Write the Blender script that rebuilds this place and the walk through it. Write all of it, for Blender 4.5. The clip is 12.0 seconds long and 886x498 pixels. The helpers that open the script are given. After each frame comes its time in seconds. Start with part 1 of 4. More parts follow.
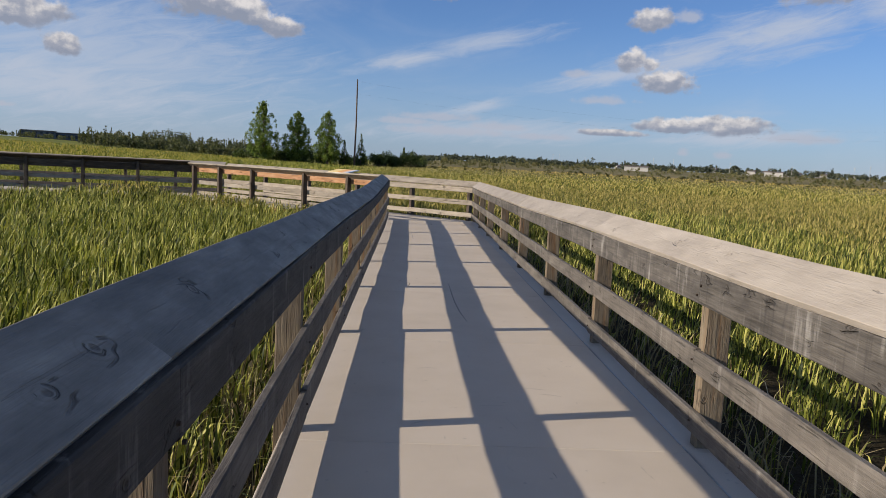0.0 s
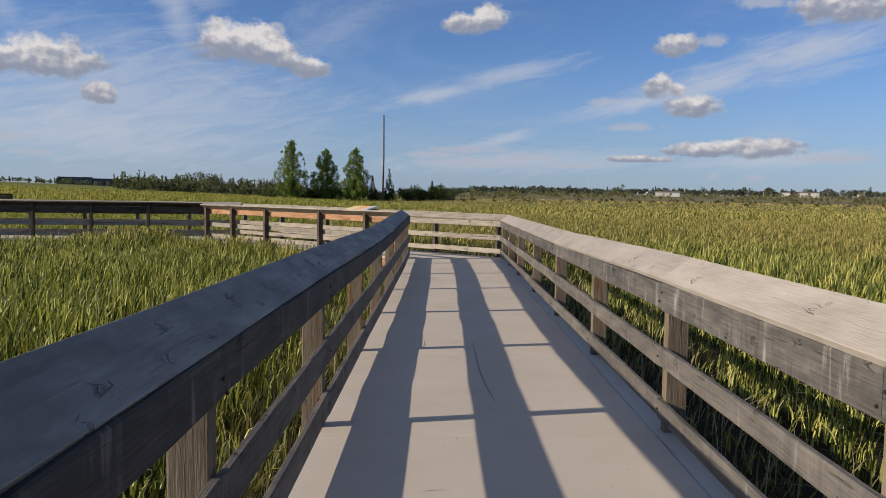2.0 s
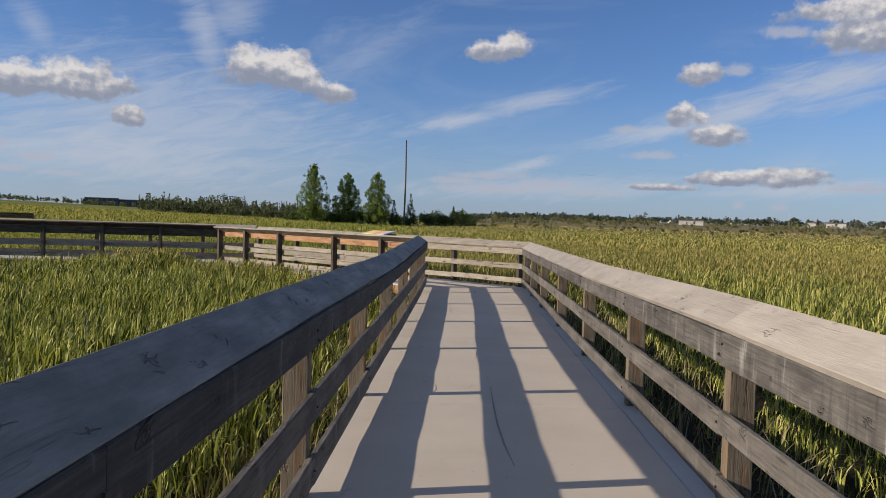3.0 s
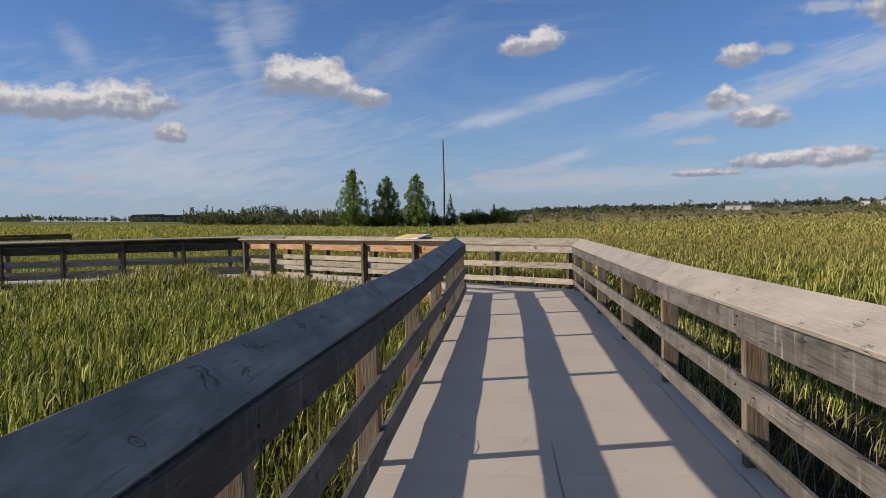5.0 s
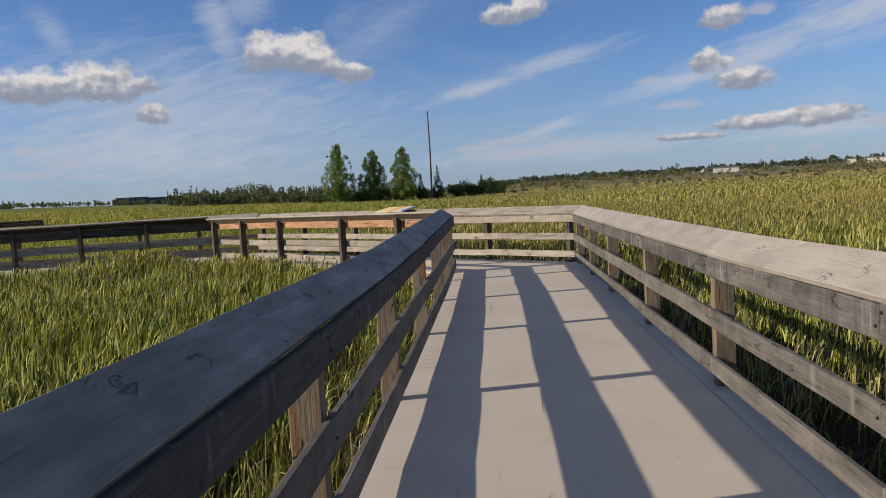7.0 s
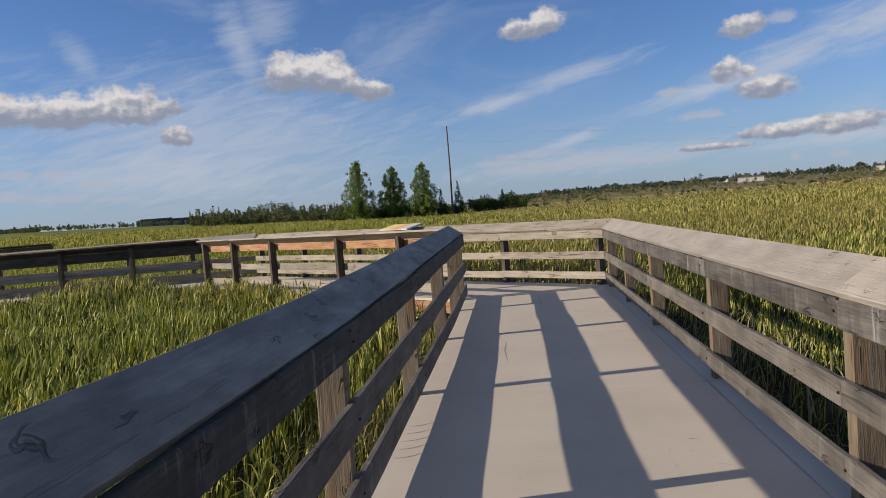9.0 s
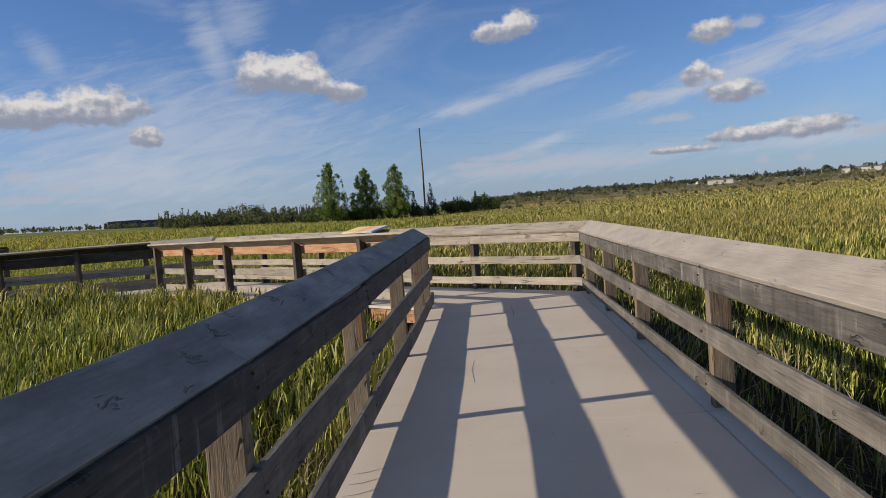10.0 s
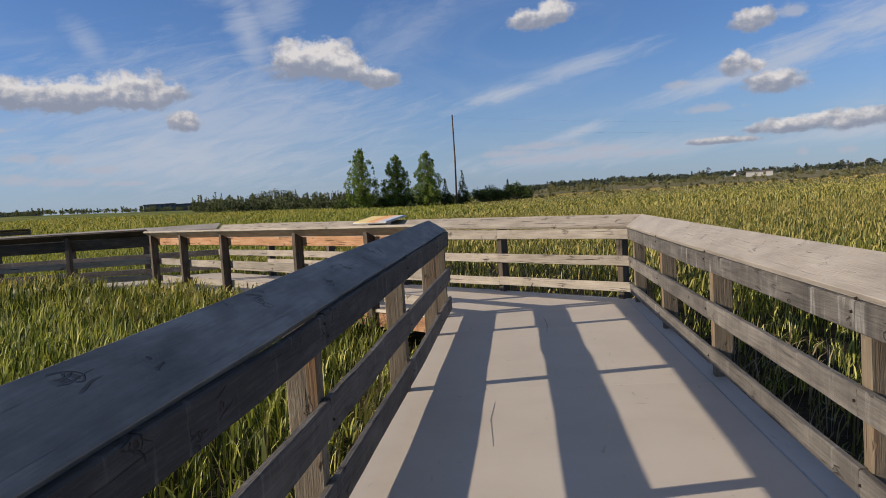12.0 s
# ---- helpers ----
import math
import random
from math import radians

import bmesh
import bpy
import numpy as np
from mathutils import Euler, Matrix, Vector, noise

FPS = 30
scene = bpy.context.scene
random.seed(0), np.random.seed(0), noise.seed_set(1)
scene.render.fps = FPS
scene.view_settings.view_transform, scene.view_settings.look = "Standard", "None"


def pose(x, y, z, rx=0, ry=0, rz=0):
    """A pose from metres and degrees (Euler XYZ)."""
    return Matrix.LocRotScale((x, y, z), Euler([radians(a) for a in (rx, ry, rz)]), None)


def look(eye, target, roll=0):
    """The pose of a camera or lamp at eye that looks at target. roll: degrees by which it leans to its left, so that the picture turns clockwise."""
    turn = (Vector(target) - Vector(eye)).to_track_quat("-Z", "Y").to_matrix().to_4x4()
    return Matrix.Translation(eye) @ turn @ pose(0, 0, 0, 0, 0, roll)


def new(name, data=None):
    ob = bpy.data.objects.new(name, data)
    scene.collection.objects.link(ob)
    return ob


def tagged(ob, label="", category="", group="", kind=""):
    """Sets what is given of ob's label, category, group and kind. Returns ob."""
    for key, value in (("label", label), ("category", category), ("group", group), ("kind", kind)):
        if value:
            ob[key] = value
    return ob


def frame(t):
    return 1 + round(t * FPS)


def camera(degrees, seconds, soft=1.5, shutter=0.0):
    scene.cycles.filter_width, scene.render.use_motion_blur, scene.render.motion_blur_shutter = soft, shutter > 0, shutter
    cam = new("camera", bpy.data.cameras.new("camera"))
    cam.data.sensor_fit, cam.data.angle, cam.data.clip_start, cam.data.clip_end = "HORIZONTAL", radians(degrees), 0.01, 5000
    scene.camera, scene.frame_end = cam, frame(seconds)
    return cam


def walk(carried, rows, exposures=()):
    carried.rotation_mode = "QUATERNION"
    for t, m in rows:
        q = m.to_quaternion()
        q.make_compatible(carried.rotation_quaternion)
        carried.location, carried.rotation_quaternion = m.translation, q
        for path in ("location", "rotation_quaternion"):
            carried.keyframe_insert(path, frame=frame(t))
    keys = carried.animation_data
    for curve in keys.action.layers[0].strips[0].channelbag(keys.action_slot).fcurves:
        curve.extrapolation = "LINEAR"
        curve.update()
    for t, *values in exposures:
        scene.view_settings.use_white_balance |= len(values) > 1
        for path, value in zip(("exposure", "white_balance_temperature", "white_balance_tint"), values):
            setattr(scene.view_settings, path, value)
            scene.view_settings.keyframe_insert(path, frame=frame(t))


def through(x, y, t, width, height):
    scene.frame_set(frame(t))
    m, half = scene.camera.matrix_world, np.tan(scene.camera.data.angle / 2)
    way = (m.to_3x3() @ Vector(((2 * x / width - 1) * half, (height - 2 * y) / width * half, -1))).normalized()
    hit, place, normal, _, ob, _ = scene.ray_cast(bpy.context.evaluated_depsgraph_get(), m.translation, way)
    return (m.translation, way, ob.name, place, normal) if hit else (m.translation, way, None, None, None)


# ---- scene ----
cam = camera(61.1, 12.0, 0.9)
PATH = [
    (0, (-0.406, 1.202, 1.535), (-0.317, 3.187, 1.308), 2.9),
    (0.5, (-0.423, 1.609, 1.542), (-0.347, 3.597, 1.331), 2.5),
    (1, (-0.335, 2.049, 1.526), (-0.271, 4.036, 1.316), 1.4),
    (1.5, (-0.29, 2.484, 1.524), (-0.26, 4.473, 1.315), 1.0),
    (2, (-0.226, 2.869, 1.547), (-0.223, 4.864, 1.403), 0.9),
    (2.5, (-0.151, 3.277, 1.564), (-0.175, 5.276, 1.482), 1.4),
    (3, (-0.178, 3.726, 1.55), (-0.232, 5.724, 1.472), 1.7),
    (4.8, (-0.156, 5.32, 1.524), (-0.327, 7.312, 1.456), -2.0),
    (5, (-0.172, 5.493, 1.564), (-0.339, 7.484, 1.484), -1.4),
    (5.5, (-0.183, 5.877, 1.543), (-0.35, 7.868, 1.458), -1.6),
    (6, (-0.21, 6.275, 1.529), (-0.355, 8.266, 1.392), -3.5),
    (6.5, (-0.216, 6.734, 1.512), (-0.361, 8.724, 1.366), -3.3),
    (7, (-0.253, 7.193, 1.501), (-0.394, 9.182, 1.347), -3.4),
    (7.2, (-0.288, 7.387, 1.527), (-0.408, 9.376, 1.358), -3.0),
    (9, (-0.16, 9.144, 1.464), (-0.358, 11.131, 1.355), -4.5),
    (9.5, (-0.166, 9.601, 1.451), (-0.342, 11.59, 1.338), -4.6),
    (10, (-0.12, 10.056, 1.44), (-0.247, 12.049, 1.331), -4.5),
    (10.5, (-0.08, 10.509, 1.47), (-0.186, 12.503, 1.368), -4.4),
    (11, (-0.091, 10.956, 1.465), (-0.207, 12.95, 1.363), -4.3),
    (11.5, (-0.068, 11.421, 1.45), (-0.265, 13.409, 1.358), -3.9),
    (12, (-0.098, 11.859, 1.436), (-0.31, 13.843, 1.301), -3.6),
]
walk(cam, [(t, look(eye, target, roll)) for t, eye, target, roll in PATH], [(0, 0.07), (1.5, 0.06), (2.5, 0.0), (12, 0.0)])

# ---------------------------------------------------------------- world and sun
SUN_AZ, SUN_EL = 13.0, 22.5      # rays run to +x and a little to +y
ray = Vector((math.cos(radians(SUN_AZ)) * math.cos(radians(SUN_EL)), math.sin(radians(SUN_AZ)) * math.cos(radians(SUN_EL)), -math.sin(radians(SUN_EL))))
sun = new("sun", bpy.data.lights.new("sun", "SUN"))
sun.data.energy, sun.data.angle, sun.data.color = 5.0, radians(0.55), (1.0, 0.87, 0.70)
sun.matrix_world = look((-30, -10, 20), Vector((-30, -10, 20)) + ray)

# clouds: azimuth to the right of +y, elevation, half width, half height, all in degrees
CUMULUS = [
    (-34.9, 8.3, 2.6, 1.3), (-31.4, 8.3, 2.9, 1.45), (-27.5, 8.5, 3.5, 1.6), (-24.3, 6.5, 1.25, 0.95), (-15.9, 10.5, 2.5, 1.7), (-13.7, 10.5, 2.7, 1.75), (-12.2, 9.7, 1.9, 0.9),
    (-10.1, 9.0, 1.8, 0.95), (1.7, 12.5, 2.2, 0.9), (3.3, 12.9, 1.6, 1.15), (16.9, 10.7, 1.6, 1.0), (15.7, 7.9, 1.15, 1.05), (17.0, 7.7, 0.6, 0.65), (18.2, 6.4, 2.1, 1.1),
    (18.6, 3.4, 2.8, 0.6), (22.3, 3.5, 3.3, 0.8), (14.6, 2.8, 2.8, 0.3), (27.3, 14.4, 5.4, 1.0), (27.7, 12.7, 3.6, 1.5), (-41.0, 9.0, 5.0, 1.8), (42.0, 8.0, 4.0, 1.4),
]
THIN = [
    (19.4, 11.0, 1.3, 0.7), (11.8, 7.0, 1.3, 0.42), (14.0, 5.1, 2.5, 0.45), (6.4, 2.9, 2.8, 0.5), (1.8, 3.4, 4.0, 0.45), (-0.7, 3.0, 2.8, 0.42), (-34.9, 4.3, 1.4, 0.45), (-32.6, 4.2, 1.3, 0.5),
    (-30.0, 3.4, 1.6, 0.42), (-35.2, 2.9, 1.8, 0.55), (-32.4, 2.6, 2.9, 0.4), (-28.6, 2.4, 2.6, 0.25), (22.6, 1.5, 0.9, 0.4), (19.7, 1.6, 0.6, 0.45), (22.4, 13.3, 2.3, 0.6),
    (2.7, 2.4, 6.0, 0.5), (10.0, 2.3, 3.5, 0.35), (27.5, 2.8, 3.0, 0.5), (-37.0, 6.2, 2.5, 0.3),
]
# long wisps of ice cloud: the same, the slope in degrees, and how dense
CIRRUS = [(-1.0, 7.5, 5.5, 0.75, 14.0), (4.5, 8.9, 7.0, 1.0, 12.0, 0.8), (14.5, 6.9, 8.0, 0.8, 11.0), (19.5, 8.3, 8.0, 1.5, 13.0), (25.5, 10.0, 8.0, 2.1, 14.0), (34.0, 12.0, 7.0, 1.8, 14.0),
          (-19.4, 12.6, 1.7, 5.0, 14.0, 0.75), (-17.5, 14.5, 3.0, 2.5, 30.0, 0.6), (-8.0, 12.0, 7.0, 1.6, 33.0, 0.4), (-30.2, 11.8, 1.3, 2.6, 35.0, 0.55), (-22.0, 6.5, 17.0, 6.0, -4.0, 0.8), (-24.0, 4.2, 16.0, 3.4, -2.0, 1.0),
          (6.0, 2.6, 14.0, 1.1, 2.0, 0.8), (24.0, 2.8, 9.0, 0.8, 3.0), (4.5, 4.3, 4.5, 0.5, 14.0, 0.9)]


class Nodes:
    """Short forms for building a node tree."""
    def __init__(self, tree):
        self.tree = tree
        tree.nodes.clear()

    def add(self, kind, **inputs):
        n = self.tree.nodes.new(kind)
        for key, value in inputs.items():
            self.put(n.inputs[key.replace("_", " ")], value)
        return n

    def put(self, socket, value):
        if isinstance(value, bpy.types.NodeSocket):
            self.tree.links.new(value, socket)
        elif isinstance(value, (tuple, list)) and socket.type == "RGBA" and len(value) == 3:
            socket.default_value = (*value, 1)
        else:
            socket.default_value = value

    def math(self, op, a, b=0.0, c=0.0, clamp=False):
        n = self.tree.nodes.new("ShaderNodeMath")
        n.operation, n.use_clamp = op, clamp
        for s, v in zip(n.inputs, (a, b, c)):
            self.put(s, v)
        return n.outputs[0]

    def vec(self, op, a, b=(0, 0, 0)):
        n = self.tree.nodes.new("ShaderNodeVectorMath")
        n.operation = op
        self.put(n.inputs[0], a)
        self.put(n.inputs[1], b)
        return n.outputs["Value" if op in ("LENGTH", "DOT_PRODUCT") else "Vector"]

    def noise(self, vector, scale, detail=4.0, rough=0.55, distortion=0.0, out="Fac"):
        n = self.add("ShaderNodeTexNoise", Vector=vector, Scale=scale, Detail=detail, Roughness=rough, Distortion=distortion)
        return n.outputs[out]

    def ramp(self, fac, *stops):
        n = self.tree.nodes.new("ShaderNodeValToRGB")
        self.put(n.inputs[0], fac)
        el = n.color_ramp.elements
        while len(el) < len(stops):
            el.new(0.5)
        for e, (p, c) in zip(el, stops):
            e.position, e.color = p, (*c, 1) if isinstance(c, (tuple, list)) else (c, c, c, 1)
        return n.outputs[0]

    def step(self, x, lo, hi, a=0.0, b=1.0):
        n = self.add("ShaderNodeMapRange", Value=x, From_Min=lo, From_Max=hi, To_Min=a, To_Max=b)
        n.interpolation_type = "SMOOTHSTEP"
        return n.outputs[0]

    def mix(self, fac, a, b, blend="MIX"):
        n = self.tree.nodes.new("ShaderNodeMix")
        n.data_type, n.blend_type = "RGBA", blend
        self.put(n.inputs[0], fac)
        self.put(n.inputs[6], a)
        self.put(n.inputs[7], b)
        return n.outputs[2]

    def scaled(self, vector, s):
        return self.vec("MULTIPLY", vector, s)


def build_world():
    world = bpy.data.worlds.new("sky")
    world.use_nodes = True
    scene.world = world
    k = Nodes(world.node_tree)
    sky = k.add("ShaderNodeTexSky")
    sky.sky_type, sky.sun_disc = "NISHITA", False
    sky.sun_elevation, sky.sun_rotation = radians(SUN_EL), radians(270 - SUN_AZ)
    sky.air_density, sky.dust_density, sky.ozone_density, sky.altitude = 1.0, 0.5, 2.2, 600
    way = k.add("ShaderNodeTexCoord").outputs["Generated"]
    sep = k.add("ShaderNodeSeparateXYZ", Vector=way)
    x, y, z = sep.outputs
    az = k.math("MULTIPLY", k.math("ARCTAN2", x, y), 180 / math.pi)
    el = k.math("MULTIPLY", k.math("ARCSINE", z), 180 / math.pi)
    flat = k.add("ShaderNodeCombineXYZ", X=az, Y=el).outputs[0]
    billow = k.noise(k.scaled(flat, (1, 1.4, 1)), 0.8, 7, 0.5)
    knobs = k.noise(flat, 2.7, 5, 0.55)
    puff = k.math("ADD", k.math("MULTIPLY", k.math("SUBTRACT", billow, 0.5), 1.35), k.math("MULTIPLY", k.math("SUBTRACT", knobs, 0.5), 0.45))
    # the same billows a little further from the sun: the difference models their lit and shaded sides
    behind = k.noise(k.scaled(k.vec("ADD", flat, (0.22, -0.30, 0)), (1, 1.4, 1)), 0.8, 7, 0.5)
    relief = k.math("SUBTRACT", behind, billow)

    def field(clouds):
        best, lift = -1.0, 0.0
        for a, e, w, h in clouds:
            d = k.vec("MULTIPLY", k.vec("SUBTRACT", flat, (a, e, 0)), (1 / w, 1 / h, 0))
            u, v, _ = k.add("ShaderNodeSeparateXYZ", Vector=d).outputs
            tall = k.math("MAXIMUM", v, k.math("MULTIPLY", v, -1.35))        # flatter below than above
            f = k.math("SUBTRACT", 1.0, k.vec("LENGTH", k.add("ShaderNodeCombineXYZ", X=u, Y=tall).outputs[0]))
            best = k.math("MAXIMUM", best, f)
            lift = k.math("ADD", lift, k.math("MULTIPLY", v, k.math("MAXIMUM", k.math("ADD", f, 0.6), 0.0)))
        return best, lift

    f1, v1 = field(CUMULUS)
    heap = k.math("MULTIPLY", k.step(k.math("ADD", f1, puff), -0.16, 0.34), 0.96)
    light = k.math("ADD", k.math("MULTIPLY", v1, 0.62), k.math("ADD", k.math("MULTIPLY", relief, 1.3), k.math("MULTIPLY", k.noise(flat, 1.4, 6, 0.62), 1.0)))
    heap_color = k.ramp(light, (0.2, (3.1, 3.45, 4.4)), (0.5, (4.0, 4.2, 5.0)), (0.74, (6.0, 5.9, 6.2)), (1.0, (8.4, 8.0, 7.9)))
    f2, v2 = field(THIN)
    veil = k.math("MULTIPLY", k.step(k.math("ADD", f2, puff), -0.05, 0.7), 0.72)
    leaning = k.add("ShaderNodeCombineXYZ", X=k.vec("DOT_PRODUCT", flat, (0.974, 0.225, 0)), Y=k.vec("DOT_PRODUCT", flat, (-0.225, 0.974, 0))).outputs[0]
    streak = k.noise(k.scaled(leaning, (0.24, 1.15, 1)), 1.0, 9, 0.66, 0.9)
    wisps = 0.0
    for a, e, w, h, slope, *dense in CIRRUS:
        s, c = math.sin(radians(slope)), math.cos(radians(slope))
        p = k.vec("SUBTRACT", flat, (a, e, 0))
        u = k.math("MULTIPLY", k.vec("DOT_PRODUCT", p, (c, s, 0)), 1 / w)
        v = k.math("MULTIPLY", k.vec("DOT_PRODUCT", p, (-s, c, 0)), 1 / h)
        r = k.math("SQRT", k.math("ADD", k.math("MULTIPLY", u, u), k.math("MULTIPLY", v, v)))
        f = k.math("ADD", k.math("SUBTRACT", 1.0, r), k.math("MULTIPLY", k.math("SUBTRACT", streak, 0.5), 1.7))
        wisps = k.math("MAXIMUM", wisps, k.step(f, -0.15, 1.1, 0.0, dense[0] if dense else 1.0))
    wide = k.math("MULTIPLY", k.step(k.noise(k.scaled(flat, (0.05, 0.16, 1)), 1.0, 6, 0.6, 0.8), 0.47, 0.8), 0.45)
    thin = k.math("MAXIMUM", k.math("MULTIPLY", wisps, 0.8), wide)
    high = k.step(el, 18.0, 40.0, 0.0, 0.75)
    haze = k.step(el, 0.0, 11.0, 0.54, 0.0)
    base = k.mix(haze, k.mix(1.0, sky.outputs[0], (0.72, 0.92, 1.3), "MULTIPLY"), (3.5, 4.5, 6.5))
    base = k.mix(high, base, (1.55, 1.85, 2.6))
    base = k.mix(thin, base, (5.6, 6.1, 7.2))
    base = k.mix(veil, base, (5.0, 5.3, 6.3))
    base = k.mix(heap, base, heap_color)
    ground = k.step(el, -1.5, -0.2)
    base = k.mix(ground, (1.0, 1.1, 0.5), base)
    bg = k.add("ShaderNodeBackground", Color=base, Strength=0.085)
    out = k.add("ShaderNodeOutputWorld")
    k.tree.links.new(bg.outputs[0], out.inputs[0])


build_world()

# ---------------------------------------------------------------- materials


def material(name):
    m = bpy.data.materials.new(name)
    m.use_nodes = True
    k = Nodes(m.node_tree)
    return m, k


def finish(k, color, rough, bump=None, strength=0.3, distance=0.01, metallic=0.0, specular=0.3):
    p = k.add("ShaderNodeBsdfPrincipled", Base_Color=color, Roughness=rough, Metallic=metallic)
    k.put(p.inputs["Specular IOR Level"], specular)
    if bump is not None:
        b = k.add("ShaderNodeBump", Strength=strength, Distance=distance, Height=bump)
        k.tree.links.new(b.outputs[0], p.inputs["Normal"])
    o = k.add("ShaderNodeOutputMaterial")
    k.tree.links.new(p.outputs[0], o.inputs[0])
    return p


def wood(name, dark, mid, pale, drips=0.0, warm=None, seed=0.0, knots=0.8, checks=0.75, smooth=0.0):
    """Weathered softwood; the grain runs along the board's own x. smooth: how far its face is worn to an even tone."""
    m, k = material(name)
    at = k.add("ShaderNodeTexCoord").outputs["Object"]
    rnd = k.add("ShaderNodeObjectInfo").outputs["Random"]
    shift = k.add("ShaderNodeCombineXYZ", X=k.math("MULTIPLY", rnd, 37.0), Y=k.math("MULTIPLY", rnd, 11.0), Z=k.math("MULTIPLY", rnd, 23.0 + seed)).outputs[0]
    p = k.vec("ADD", at, shift)
    bend = k.noise(k.scaled(p, (1.2, 5, 5)), 1.0, 3, 0.5, out="Color")
    q = k.vec("ADD", p, k.scaled(k.vec("SUBTRACT", bend, (0.5, 0.5, 0.5)), (0.1, 0.05, 0.05)))
    # knots: a dark core, a ring of cracks round it, and grain that flows past
    v = k.add("ShaderNodeTexVoronoi", Vector=k.scaled(q, (3.9, 5.0, 5.0)), Scale=1.0, Randomness=1.0)
    v.voronoi_dimensions = "2D"
    ragged = k.math("MULTIPLY", k.math("SUBTRACT", k.noise(p, 26.0, 4, 0.6), 0.5), 0.09)
    d = k.math("ADD", v.outputs["Distance"], ragged)
    which = k.add("ShaderNodeSeparateXYZ", Vector=v.outputs["Color"]).outputs
    some = k.step(which[0], 0.42, 0.46)
    big = k.math("ADD", 0.045, k.math("MULTIPLY", which[1], 0.06))
    ratio = k.math("DIVIDE", d, big)
    core = k.math("MULTIPLY", k.math("MULTIPLY", k.step(ratio, 0.7, 0.3), knots), some)
    part_of = k.step(k.noise(p, 17.0, 2, 0.5), 0.46, 0.56)
    crack = k.math("MULTIPLY", k.math("MULTIPLY", k.math("MULTIPLY", k.step(ratio, 0.85, 1.0), k.step(ratio, 1.3, 1.1)), part_of), k.math("MULTIPLY", some, knots))
    split = k.math("ABSOLUTE", k.math("SUBTRACT", k.noise(k.scaled(q, (3.4, 10, 10)), 1.0, 2, 0.5, 0.4), 0.5))
    split = k.math("MULTIPLY", k.math("MULTIPLY", k.step(split, 0.022, 0.006), k.step(ratio, 3.4, 2.0)), k.math("MULTIPLY", some, knots))
    crack = k.math("MAXIMUM", crack, split)
    ring = k.math("MULTIPLY", k.math("MULTIPLY", k.step(k.math("SINE", k.math("MULTIPLY", d, 70.0)), 0.1, 1.0), k.step(ratio, 4.0, 1.2, 0.0, 0.22 * knots)), some)
    grain = k.noise(k.scaled(q, (2.5, 70, 70)), 1.0, 5, 0.6)
    fine = k.noise(k.scaled(q, (9, 320, 320)), 1.0, 3, 0.6)
    cloudy = k.noise(k.scaled(p, (2.2, 7, 7)), 1.0, 5, 0.6)
    tone = k.math("ADD", k.math("MULTIPLY", grain, 0.45 - 0.33 * smooth), k.math("MULTIPLY", cloudy, 0.55 + 0.33 * smooth))
    color = k.ramp(tone, (0.32, dark), (0.5, mid), (0.68, pale))
    if warm:
        color = k.mix(k.step(k.noise(k.scaled(p, (1.0, 16, 16)), 1.0, 4, 0.6), 0.5, 0.72), color, warm)
    color = k.mix(k.math("MULTIPLY", k.step(fine, 0.3, 0.75), 0.35 - 0.25 * smooth), color, k.mix(1.0, color, (0.62, 0.6, 0.58), "MULTIPLY"))
    color = k.mix(k.math("MAXIMUM", k.math("MULTIPLY", core, 0.75), ring), color, k.mix(1.0, color, (0.34, 0.29, 0.25), "MULTIPLY"))
    check = k.step(k.noise(k.scaled(q, (1.6, 45, 45)), 1.0, 2, 0.4, 0.3), 0.675, 0.71)
    color = k.mix(k.math("MAXIMUM", k.math("MULTIPLY", check, checks), k.math("MULTIPLY", crack, 0.55)), color, (0.02, 0.018, 0.017))
    if drips:
        run = k.noise(k.scaled(p, (15, 1.6, 15)), 1.0, 4, 0.65)
        blot = k.noise(k.scaled(p, (3.0, 4.0, 4.0)), 1.0, 4, 0.6)
        color = k.mix(k.math("MULTIPLY", k.math("MULTIPLY", k.step(run, 0.54, 0.7), k.step(blot, 0.4, 0.62)), drips), color, (0.40, 0.385, 0.36))
        color = k.mix(k.math("MULTIPLY", k.step(run, 0.47, 0.3), drips), color, (0.045, 0.043, 0.042))
        color = k.mix(k.math("MULTIPLY", k.step(blot, 0.47, 0.33), drips * 0.8), color, (0.05, 0.047, 0.045))
    color = k.mix(1.0, color, k.ramp(rnd, (0.0, 0.85), (1.0, 1.13)), "MULTIPLY")
    relief = k.math("ADD", k.math("MULTIPLY", grain, 0.5 - 0.35 * smooth), k.math("ADD", k.math("MULTIPLY", fine, 0.25 - 0.15 * smooth), k.math("MULTIPLY", cloudy, 0.8 * smooth)))
    h = k.math("SUBTRACT", relief, k.math("ADD", k.math("MULTIPLY", check, 1.6 * checks), k.math("ADD", k.math("MULTIPLY", crack, 1.5), k.math("MULTIPLY", core, 0.5))))
    finish(k, color, 0.62 if smooth else 0.75, h, 0.9, 0.014, specular=0.45 if smooth else 0.3)
    return m


